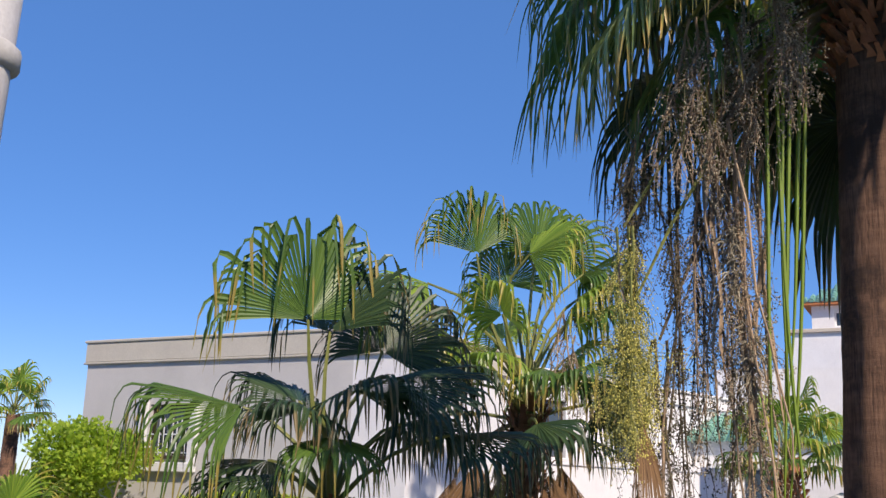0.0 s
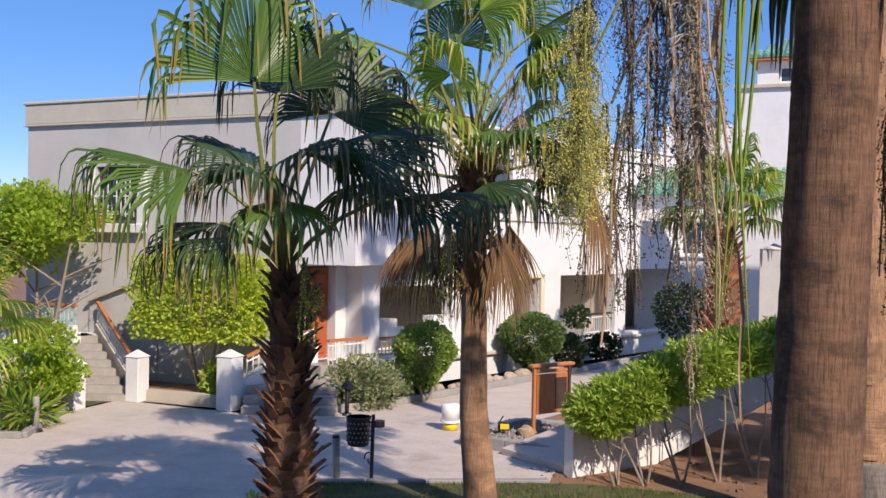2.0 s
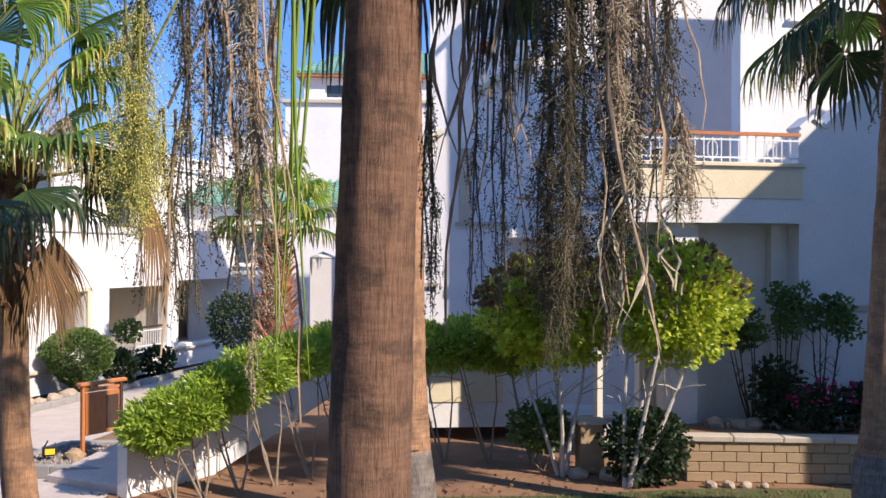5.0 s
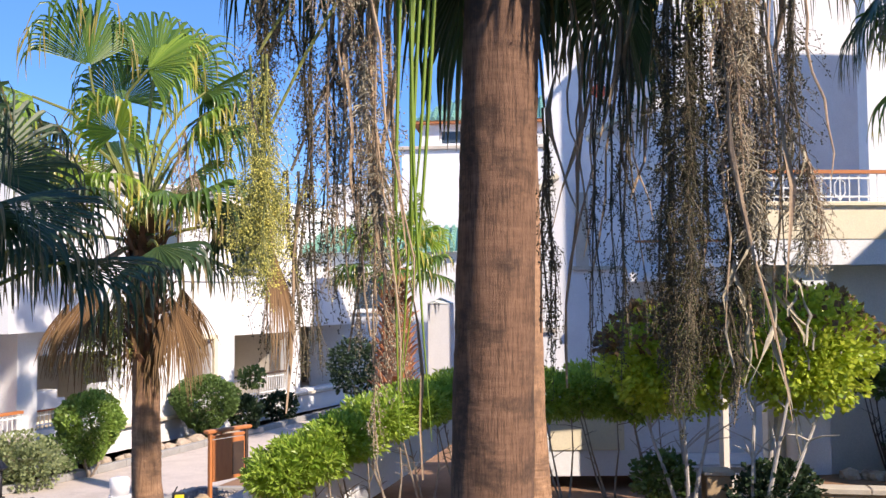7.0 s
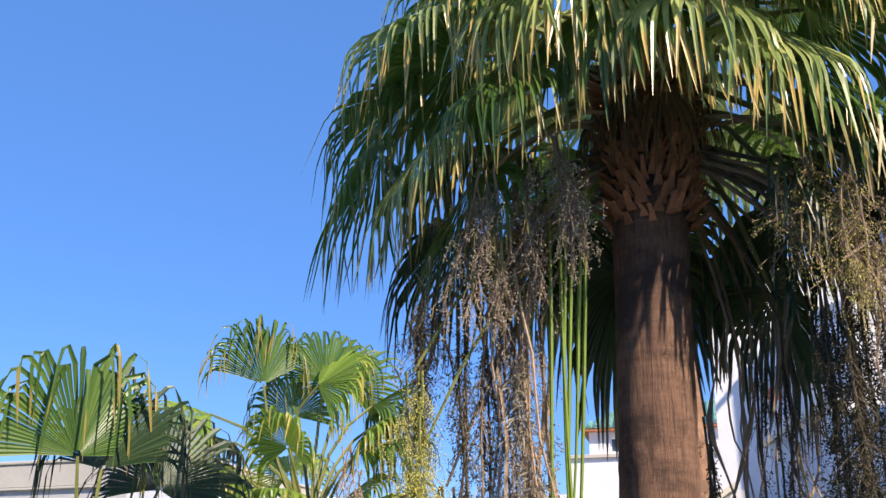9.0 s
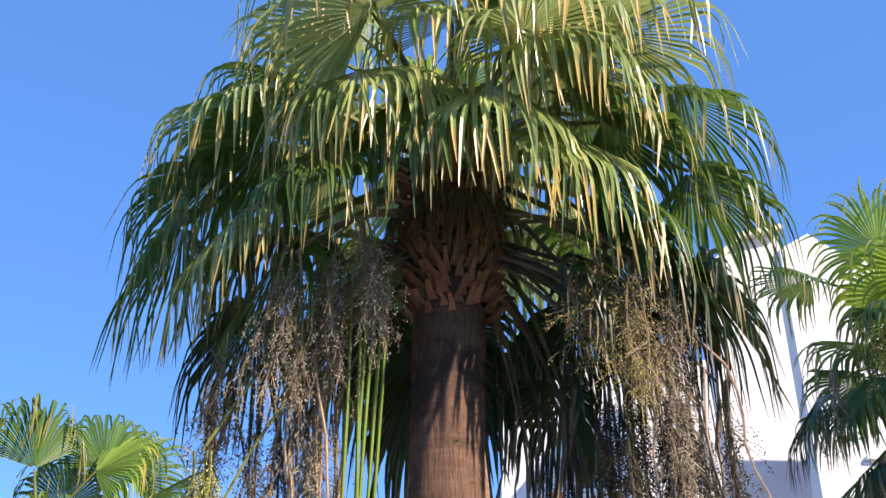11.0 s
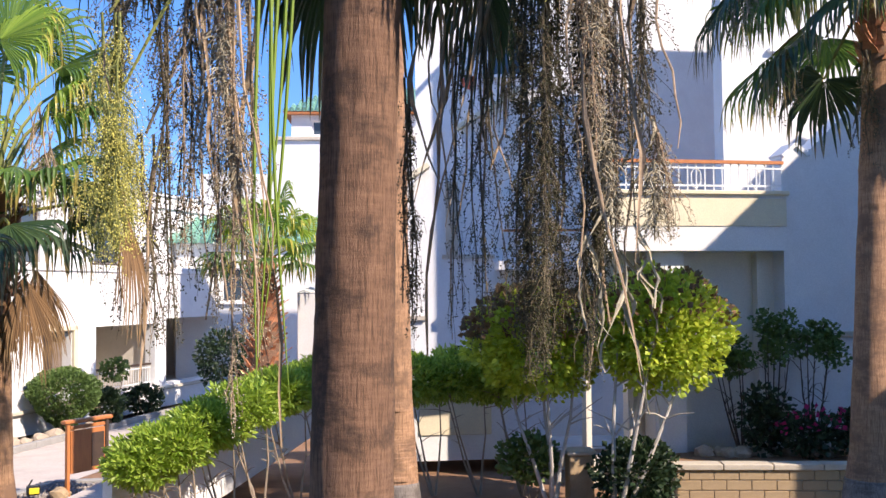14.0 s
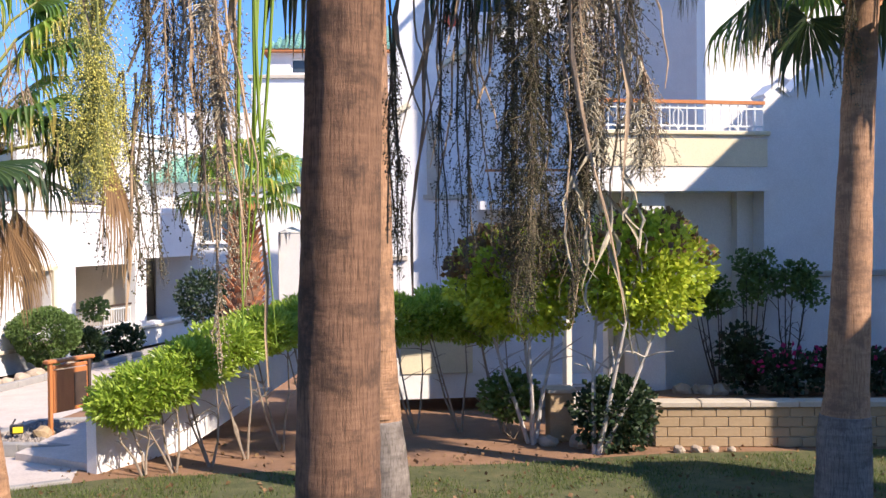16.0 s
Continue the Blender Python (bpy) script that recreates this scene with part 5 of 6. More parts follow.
def strap(m, top, length, width, r, sway=0.05, mat=0, twist=1.5):
    """A hanging strip, curled along its length."""
    p = wander(top, length, sway, r, 10)
    a0 = r.uniform(0, 6.28)
    pts, f = [], []
    for i, q in enumerate(p):
        a = a0 + twist * i / 9
        w = width * (0.35 + 1.0 * math.sin(math.pi * min(1, (i + 1.2) / 10.5)) * (0.6 + 0.4 * math.sin(i * 1.7 + a0)))
        s = Vector((math.cos(a), math.sin(a), 0)) * w
        k = Vector((-math.sin(a), math.cos(a), 0)) * w * 0.5
        pts += [q - s, q + k, q + s]
    for i in range(9):
        b = i * 3
        f += [(b, b + 1, b + 4, b + 3), (b + 1, b + 2, b + 5, b + 4)]
    m.add(pts, f, mat)


def polar(az, dist, z):
    return (math.sin(radians(az)) * dist, math.cos(radians(az)) * dist, z)


# azimuth, distance, top, length, width, berries, kind
CLUSTERS = [(-19.2, 6.4, 5.3, 1.25, 0.105, 1500, 1), (-18.9, 6.4, 4.75, 0.75, 0.135, 1200, 1), (-18.4, 6.5, 5.9, 0.95, 0.10, 800, 0), (-16.3, 6.6, 5.8, 2.4, 0.07, 550, 0), (-17.3, 6.6, 4.6, 1.2, 0.07, 350, 0), (-15.4, 6.8, 5.7, 1.9, 0.10, 600, 0),
            (-13.8, 6.6, 5.9, 2.2, 0.10, 900, 2), (-12.6, 6.5, 5.8, 2.7, 0.11, 900, 2), (-14.5, 6.6, 5.9, 1.9, 0.09, 600, 2), (-3.0, 7.1, 5.1, 1.7, 0.05, 500, 0), (0.1, 7.2, 5.7, 2.2, 0.06, 320, 0), (1.5, 7.2, 5.7, 2.3, 0.07, 480, 0),
            (3.7, 6.5, 5.8, 2.5, 0.10, 1600, 0), (4.6, 6.45, 5.8, 2.8, 0.11, 2000, 0), (5.4, 6.5, 5.8, 2.6, 0.10, 2000, 0), (6.3, 6.55, 5.7, 2.5, 0.10, 1500, 0), (7.3, 6.6, 5.6, 2.1, 0.09, 1000, 0), (7.8, 6.5, 5.6, 1.1, 0.11, 900, 2),
            (8.7, 6.6, 5.6, 1.7, 0.08, 500, 2), (10.0, 6.5, 5.7, 1.2, 0.10, 500, 0), (10.6, 6.6, 4.7, 0.55, 0.09, 300, 2),
            (-12.5, 6.2, 6.7, 1.0, 0.13, 700, 2), (-10.6, 6.1, 6.8, 0.8, 0.12, 600, 2), (-14.6, 6.2, 6.6, 1.0, 0.11, 600, 2), (3.0, 6.2, 6.6, 0.9, 0.14, 700, 3), (5.8, 6.2, 6.5, 0.9, 0.13, 700, 3), (8.0, 6.3, 6.4, 1.0, 0.11, 600, 2)]
KINDS = [([STALKDARK, BERRYDARK], "dark ripe berries on dry stalks"), ([PETIOLE, BERRYGREEN], "yellow-green fruit on fresh stalks"), ([STALK, HUSK], "pale empty husks on dry stalks"), ([STALK, BERRYGREEN], "dull green fruit on dry stalks")]
for i, (az, di, zt, ln, wd, nb, k) in enumerate(CLUSTERS):
    fruit_cluster(big, polar(az, di, zt), ln, wd * 1.2, int(nb * (3.4 if k == 1 else 2.6)), KINDS[k][0], 100 + i, 3, int(90 + nb / 7), 0.0052 if k in (1, 3) else 0.0066, 0.022, 0.06, KINDS[k][1], root=(-0.57, 6.7, 7.0))
r0 = random.Random(5)
STRAPS = [(-19.2, 1.0), (-18.2, 1.3), (-14.6, 2.3), (-13.9, 2.6), (-13.3, 2.9), (-12.7, 2.5), (-12.2, 3.0), (-11.6, 2.6), (-1.5, 2.6), (-1.2, 1.7), (0.3, 2.4), (1.5, 2.6), (2.4, 1.5), (3.0, 1.2), (6.4, 2.0), (7.2, 2.9), (7.8, 2.4), (8.6, 2.5), (9.4, 2.0), (10.4, 1.4)]
for az, ln in STRAPS:
    m = Mesh()
    for k in range(2):
        top = polar(az + r0.uniform(-0.25, 0.25), r0.uniform(6.2, 6.9) + (0.85 if -4 < az < 3.2 else 0.0), r0.uniform(5.6, 6.2))
        if k == 1:
            a, b = Vector((-0.57, 6.7, 6.9)), Vector(top)
            mid = a.lerp(b, 0.7) + Vector((0, 0, 0.5))
            m.tube([a.lerp(mid, t).lerp(mid.lerp(b, t), t) for t in (0, 0.2, 0.4, 0.6, 0.8, 1.0)], [0.018, 0.016, 0.015, 0.013, 0.012, 0.011], 5)
        if k == 0:
            strap(m, top, ln, 0.017, r0, 0.05, 0, 4.0)
        else:
            m.tube(wander(top, ln * r0.uniform(0.6, 1.05), 0.05, r0), [0.011, 0.010, 0.010, 0.009, 0.008, 0.008, 0.007, 0.006, 0.003], 5)
    part("dry_stalk", m, STALK, big)
PLUMES = [(-13.2, 5.3), (-12.4, 4.7), (7.9, 4.8), (8.3, 4.55), (10.8, 4.4), (7.9, 5.6)]
for az, zt in PLUMES:
    m = Mesh()
    top = Vector(polar(az, 6.45, zt))
    for k in range(150):
        a = top + Vector((r0.gauss(0, 0.025), r0.gauss(0, 0.025), -r0.random() * 0.45))
        b = a + Vector((r0.gauss(0, 0.055), r0.gauss(0, 0.055), -r0.uniform(0.02, 0.10)))
        m.tube([a, (a + b) / 2 + Vector((r0.gauss(0, 0.012), 0, 0.012)), b], [0.0025, 0.0035, 0.002], 3, 0, False)
    m.tube([top, top + Vector((0, 0, -0.5))], [0.012, 0.006], 5, 0)
    part("husk_plume", m, HUSK, big, "pale feathery empty husks")
# torn pale spathes hanging lowest
for az, zt, ln in ((7.3, 3.7, 1.0), (8.2, 3.9, 0.8), (8.9, 3.6, 1.1), (9.5, 3.8, 0.6), (10.1, 4.5, 0.7)):
    m = Mesh()
    for k in range(3):
        strap(m, polar(az + r0.uniform(-0.2, 0.2), 6.5, zt + r0.uniform(0, 0.3)), ln * r0.uniform(0.5, 0.9), 0.015, r0, 0.035, 0, 5.0)
    m.tube(wander(polar(az, 6.55, 5.6), 5.6 - zt, 0.02, r0), 0.005, 5)
    part("spathe", m, HUSK, big, "pale torn spathe")
# long green leaf strips that hang beside the trunk
for az, zt, ln, lean in ((-11.3, 6.6, 3.7, 0.0), (-10.7, 6.7, 3.8, 0.12), (-10.2, 6.5, 2.7, -0.06), (-9.6, 6.7, 3.6, -0.22), (-8.7, 6.6, 3.4, -0.30), (-9.1, 6.4, 2.3, -0.2)):
    m = Mesh()
    top = Vector(polar(az, 6.35, zt))
    n = 12
    pts, f, us = [], [], []
    for i in range(n):
        t = i / (n - 1)
        q = top + Vector((lean * t ** 1.5 + 0.02 * math.sin(t * 5 + az), 0.02 * math.cos(t * 4), -ln * t))
        w = 0.011 * (1 - t ** 3) * (0.5 + 0.5 * min(1, t * 4)) + 0.002
        pts += [q + Vector((-w, 0, 0)), q + Vector((0, -w * 0.8, 0)), q + Vector((w, 0, 0))]
        us += [0.1 + t * 0.5] * 3
    for i in range(n - 1):
        b = i * 3
        f += [(b, b + 1, b + 4, b + 3), (b + 1, b + 2, b + 5, b + 4)]
    m.add(pts, f, 0, us)
    part("leaf_strip", m, PALMYOUNG, big, "long green leaf strip")
# a dead leaf tuft below the yellow fruit
frond(big, polar(-18.6, 6.4, 4.2), (0.3, -0.1, -1.0), 0.1, 0.85, PALMDEAD, 0.7, 26, 0.5, 0, True)
# fruit of the other palms
for i, (tree, at, ln, wd, nb, k) in enumerate([(p2, (-5.75, 12.2, 4.05), 1.3, 0.12, 700, 1), (p1, (-5.75, 8.75, 3.5), 0.8, 0.05, 450, 1), (p2, (-5.0, 12.3, 5.9), 1.3, 0.18, 350, 2), (p2, (-4.8, 12.4, 5.6), 1.1, 0.16, 300, 2),
                                               (pr, (4.4, 12.6, 8.3), 0.9, 0.16, 800, 1), (pr, (4.75, 12.4, 8.1), 0.9, 0.2, 700, 1), (pr, (5.0, 12.5, 8.0), 0.8, 0.2, 600, 3), (pr, (3.7, 12.9, 7.8), 0.9, 0.15, 400, 2), (pr, (5.15, 12.9, 6.6), 1.3, 0.13, 450, 0), (pr, (4.1, 12.8, 6.6), 0.7, 0.2, 250, 0)]):
    fruit_cluster(tree, at, ln, wd, nb, KINDS[k][0], 200 + i, 4, 90, 0.011, 0.05, 0.1, KINDS[k][1])


# ---- shrubs, hedges and trees ----
def leaf_quads(m, pts, dirs, size, r, mat=0, slim=0.45):
    for p, d in zip(pts, dirs):
        s = size * r.uniform(0.65, 1.3)
        d = (Vector(d) + Vector((r.uniform(-0.8, 0.8), r.uniform(-0.8, 0.8), r.uniform(-0.5, 0.8)))).normalized()
        c = d.cross(Vector((r.uniform(-1, 1), r.uniform(-1, 1), r.uniform(-1, 1))))
        c = c.normalized() * s * slim
        n = d.cross(c).normalized() * s * 0.12
        p = Vector(p)
        m.add([p, p + d * s * 0.5 + c + n, p + d * s, p + d * s * 0.5 - c + n], [(0, 1, 2), (0, 2, 3)], mat, [0.1, 0.5, 1.0, 0.5])


def shape_points(kind, size, count, r, shell=0.35):
    """Points within a round, box or cone crown of the size; most lie near its skin."""
    out = []
    blobs = [(Vector((r.uniform(-0.62, 0.62), r.uniform(-0.6, 0.6), r.uniform(-0.45, 0.6))), r.uniform(0.30, 0.52)) for _ in range(9)]
    while len(out) < count:
        v = Vector((r.gauss(0, 1), r.gauss(0, 1), r.gauss(0, 1))).normalized()
        k = 1 - shell * r.random() ** 1.6
        if kind == "box":
            mx = max(abs(v.x), abs(v.y), abs(v.z))
            q = v * (0.72 / mx + 0.28 * 1.0)
            q = Vector([max(-1, min(1, c)) for c in q]) * k
        elif kind == "loose":
            c, b = blobs[r.randrange(9)]
            q = c + v * b * (1 - 0.6 * r.random() ** 1.5)
        elif kind == "cone":
            q = v * k
            f = 0.45 + 0.55 * min(1, (q.z + 1) / 1.25)
            q = Vector((q.x * f, q.y * f, q.z))
        else:
            q = v * k
        lump = 1 + (0.10 if kind in ("box", "cone") else 0.28) * noise.noise(v * 2.3 + Vector((size[0] * 7, size[1], size[2]))) + 0.12 * noise.noise(v * 5.1)
        out.append((Vector((q.x * size[0] / 2, q.y * size[1] / 2, q.z * size[2] / 2)) * lump, v))
    return out


def shrub(name, at, centre, size, kind, count, leaf, mat, label, category, seed, stems=5, bark=BARK, spread=0.5, thick=0.03, shell=0.35, slim=0.45, rz=0.0, tips=None):
    """A trimmed or free-growing bush: branching stems and a crown of many leaves."""
    r = random.Random(seed)
    grp = thing(name, at, label, category)
    c = Vector(centre)
    pts = shape_points(kind, size, count, r, shell)
    rot = Matrix.Rotation(rz, 3, "Z")
    m = Mesh()
    leaf_quads(m, [rot @ p + c for p, v in pts], [rot @ v for p, v in pts], leaf, r, 0, slim)
    part("crown", m, mat, grp)
    if tips:
        m = Mesh()
        tp = [q for q in shape_points(kind, size, tips[0] * 3, r, 0.05) if q[1].z > 0.1][:tips[0]]
        leaf_quads(m, [rot @ p * 1.03 + c for p, v in tp], [rot @ v for p, v in tp], leaf * 1.1, r, 0, slim)
        part("new_growth", m, tips[1], grp, tips[2])["kind"] = "stuff"
    b = Vector(at)
    for i in range(stems):
        a = 2 * math.pi * i / max(1, stems) + r.uniform(-0.4, 0.4)
        e = c + Vector((math.cos(a) * size[0] * 0.3, math.sin(a) * size[1] * 0.3, r.uniform(-0.2, 0.3) * size[2] * 0.5))
        s = b + Vector((math.cos(a), math.sin(a), 0)) * thick * 1.6
        mid = s.lerp(e, 0.5) + Vector((math.cos(a) * spread * 0.12, math.sin(a) * spread * 0.12, r.uniform(-0.05, 0.05)))
        q = s.lerp(mid, 0.5) + Vector((r.gauss(0, 0.03), r.gauss(0, 0.03), 0))
        m = Mesh().tube([s, q, mid, e], [thick, thick * 0.85, thick * 0.65, thick * 0.3], 7)
        for k in range(5):
            t = along([s, q, mid, e], r.uniform(0.5, 0.95))
            w = t + Vector((r.gauss(0, size[0] * 0.16), r.gauss(0, size[1] * 0.16), r.uniform(0.05, 0.3) * size[2]))
            m.tube([t, t.lerp(w, 0.5) + Vector((r.gauss(0, 0.02), r.gauss(0, 0.02), 0.03)), w], [thick * 0.4, thick * 0.3, thick * 0.12], 5)
        part("stem", m, bark, grp)
    return grp


shrub("garden_tree", (-18.7, 17.2, 0), (-19.0, 17.3, 3.75), (4.1, 2.7, 2.9), "loose", 12000, 0.11, TREELEAF, "round bright green tree against the grey wall", "tree", 61, 3, BARK, 0.4, 0.07, 0.45)
shrub("flowering_bush", (-16.6, 15.4, 0), (-16.7, 15.4, 0.95), (2.9, 2.2, 1.9), "loose", 8000, 0.09, TREELEAF, "dense bright green bush with white flowers", "bush", 62, 5, BARK, 0.3, 0.03, 0.4, tips=(60, TRIMWHITE, "small white flowers"))
shrub("box_hedge", (-14.5, 18.1, 0.2), (-14.55, 18.0, 2.33), (3.1, 1.5, 1.9), "box", 17000, 0.08, LIME, "box-trimmed lime green hedge on short stems", "hedge", 63, 5, BARK, 0.4, 0.04, 0.3)
shrub("flower_clump", (-13.95, 17.95, 0.2), (-13.95, 17.95, 0.55), (0.8, 0.5, 0.7), "round", 700, 0.16, OLEANDER, "leafy clump with withered leaves in the planter", "plant", 64, 3, BARK, 0.2, 0.015, 0.6, 0.3, tips=(22, PALMDEAD, "withered brown leaves"))
shrub("grey_bush", (-11.2, 19.3, 0), (-11.2, 19.3, 0.5), (1.9, 1.4, 1.15), "round", 3200, 0.085, leafy("grey_green_leaf", (0.13, 0.17, 0.07), (0.32, 0.36, 0.17), (0.34, 0.36, 0.18), 0.3, 0.6, 1.2), "loose grey-green flowering bush in the bed", "bush", 65, 7, BARK, 0.4, 0.015, 0.7)
shrub("grey_bush", (-10.75, 20.3, 0), (-10.75, 20.3, 0.55), (0.9, 0.8, 0.8), "round", 1200, 0.07, BUSH, "small dark green bush beside the terrace", "bush", 66, 4, BARK, 0.3, 0.012, 0.7)
shrub("cone_topiary", (-10.35, 20.75, 0), (-10.35, 20.75, 1.05), (1.45, 1.3, 1.5), "cone", 12000, 0.065, leafy("fine_leaf", (0.15, 0.26, 0.05), (0.32, 0.44, 0.10), (0.30, 0.40, 0.10), 0.3, 0.5, 1.2), "fine-leaved topiary tapering to its foot", "topiary", 67, 4, BARK, 0.1, 0.03, 0.25)
shrub("round_topiary", (-9.85, 26.3, 0), (-9.85, 26.3, 0.95), (1.9, 1.6, 1.5), "cone", 11000, 0.07, BUSH, "dark rounded topiary beside the path", "topiary", 68, 5, BARK, 0.1, 0.035, 0.25)
shrub("dark_bush", (-9.2, 27.6, 0), (-9.2, 27.6, 0.6), (0.9, 0.8, 0.9), "round", 900, 0.12, DARKBUSH, "dark broad-leaved bush beside the path", "bush", 69, 3, BARK, 0.2, 0.015, 0.6)
shrub("young_tree", (-9.3, 28.6, 0), (-9.3, 28.6, 1.5), (0.75, 0.7, 0.6), "round", 500, 0.10, BUSH, "young standard tree on a thin stem", "tree", 70, 1, BARK, 0.1, 0.018, 0.7)
shrub("dark_bush", (-8.9, 30.0, 0), (-8.9, 30.0, 0.55), (1.1, 0.8, 0.8), "round", 800, 0.12, DARKBUSH, "dark broad-leaved bush beside the path", "bush", 71, 3, BARK, 0.2, 0.015, 0.6)
shrub("dark_bush", (-7.4, 31.5, 0), (-7.4, 31.5, 1.6), (1.8, 1.2, 1.8), "round", 1800, 0.12, DARKBUSH, "tall dark shrub by the far terrace", "bush", 72, 4, BARK, 0.2, 0.02, 0.6)
OLE = [(-4.85, 15.3, 1.05, 0.95, 0.65), (-4.45, 15.5, 1.27, 1.05, 0.7), (-4.0, 15.9, 1.52, 1.15, 0.72), (-3.55, 16.4, 1.76, 1.2, 0.72), (-3.08, 17.0, 1.93, 1.25, 0.72), (-2.52, 17.7, 2.03, 1.3, 0.75), (-1.92, 18.3, 2.05, 1.35, 0.8), (-0.9, 18.35, 1.98, 1.35, 0.85), (-0.1, 18.4, 2.05, 1.35, 0.9), (0.65, 18.3, 2.0, 1.25, 0.9)]
for i, (cx, cy, cz, sw, sh) in enumerate(OLE):
    tagged(shrub("oleander", (cx + 0.35, cy - 0.25, 0), (cx, cy, cz + 0.03), (sw * 1.12, 1.25, sh), "round", 3400, 0.12, OLEANDER, "oleander shrub with bare lower stems beside the ramp", "shrub", 80 + i, 3, BARK, 0.6, 0.022, 0.6, 0.19, rz=0.5 + 0.3 * i), group="oleanders along the ramp")
shrub("topiary_tree", (1.45, 17.1, 0), (1.25, 17.1, 2.75), (2.35, 1.8, 1.8), "round", 7000, 0.105, LIME, "trimmed tree with a limewashed stem and dry top", "tree", 90, 4, WHITEBARK, 0.5, 0.04, 0.65, tips=(1500, PALMDEAD, "dry brown twigs"))
shrub("topiary_tree", (2.45, 16.3, 0), (3.15, 16.6, 2.95), (2.25, 1.8, 1.9), "round", 8000, 0.105, LIME, "trimmed lime green tree on several pale stems", "tree", 91, 4, WHITEBARK, 0.5, 0.045, 0.6, tips=(450, PALMDEAD, "dry brown twigs"))
shrub("low_bush", (1.15, 17.5, 0), (1.1, 17.5, 0.75), (1.0, 0.8, 0.8), "round", 1100, 0.10, BUSH, "low dark bush under the trees", "bush", 92, 3, BARK, 0.2, 0.012, 0.6)
shrub("low_bush", (2.75, 16.5, 0), (2.75, 16.5, 0.62), (1.3, 0.9, 1.2), "round", 2200, 0.10, DARKBUSH, "dark green bush at the foot of the trees", "bush", 93, 4, BARK, 0.2, 0.012, 0.6)
for i, (x, y, zc, w, h) in enumerate([(4.65, 18.0, 2.35, 0.85, 0.7), (5.5, 18.05, 2.7, 0.75, 0.9), (6.2, 18.1, 2.65, 0.9, 0.85)]):
    tagged(shrub("tall_shrub", (x + (0.2 if i < 1 else -0.1), y, 0.7), (x, y, zc), (w * 1.1, 0.8, h * 1.15), "loose", 1300, 0.075, BUSH, "upright shrub with bare twisted stems on the white wall", "shrub", 95 + i, 5, DARKWOOD, 0.25, 0.02, 0.8), group="shrubs on the white wall")
shrub("dark_bush", (5.25, 17.9, 0.7), (5.25, 17.9, 1.3), (0.9, 0.6, 1.2), "round", 900, 0.10, DARKBUSH, "dark shrub between the tall ones", "bush", 99, 4, DARKWOOD, 0.2, 0.015, 0.8)
for i, (x, w) in enumerate([(5.9, 1.0), (6.7, 0.9), (7.5, 1.0)]):
    tagged(shrub("flower_bush", (x, 17.6, 0.7), (x, 17.6, 1.12), (w, 0.7, 0.75), "round", 900, 0.09, DARKBUSH, "low bush with pink flowers in the raised bed", "bush", 110 + i, 4, BARK, 0.2, 0.012, 0.8, tips=(45, PINK, "pink flowers")), group="pink flower bushes")
shrub("spiky_plant", (-15.4, 13.9, 0), (-15.4, 13.9, 0.35), (1.0, 1.0, 0.6), "round", 160, 0.45, PALMYOUNG, "low spiky plant on the small lawn", "plant", 120, 0, BARK, 0.2, 0.01, 0.9, 0.07)
shrub("weed", (-7.4, 10.4, 0), (-7.4, 10.4, 0.3), (0.4, 0.4, 0.6), "round", 200, 0.09, OLEANDER, "small flowering weed at the lawn edge", "plant", 121, 3, BARK, 0.1, 0.006, 0.9, 0.3, tips=(8, PINK, "pink flowers"))

# ---- garden things ----
sign = thing("sign_board", (-6.3, 17.7, 0.17), "orange wooden sign board with a capped top on two posts", "sign")
SG = Line((-6.44, 17.37), 62)
for s, mt in ((0.0, WOOD), (0.86, DARKWOOD)):
    part("post", SG.block(Mesh(), s - 0.032, s + 0.032, -0.032, 0.032, 0.1, 1.42, 0, 0.008), mt, sign)
board = part("board", SG.block(Mesh(), 0.05, 0.81, -0.02, 0.025, 0.55, 1.28, 0, 0.006), WOOD, sign)
part("cap", SG.block(Mesh(), -0.10, 0.96, -0.07, 0.07, 1.40, 1.47, 0, 0.02), WOOD, sign)
part("crosspiece", SG.block(Mesh(), 0.05, 0.81, -0.03, 0.03, 1.3, 1.36, 0, 0.008), WOOD, sign)
# shadow on the right of the board, put in as a dark panel
part("shadow_panel", SG.block(Mesh(), 0.5, 0.78, 0.027, 0.032, 0.62, 1.2), DARKWOOD, board, "dark panel standing in for a shadow on the board")
flood = thing("flood_light", (-6.95, 17.2, 0.17), "small black and yellow flood light on the gravel", "lamp")
housing = part("housing", Mesh().box((-6.95, 17.2, 0.33), (0.22, 0.14, 0.16), 0.4, 0, 0.02), BLACK, flood)
part("lens", Mesh().box((-6.9, 17.12, 0.33), (0.16, 0.02, 0.1), 0.4, 0, 0.004), YELLOW, housing)
part("bracket", Mesh().tube([(-7.02, 17.22, 0.17), (-7.03, 17.2, 0.4), (-6.98, 17.24, 0.5)], 0.014, 6), BLACK, flood)


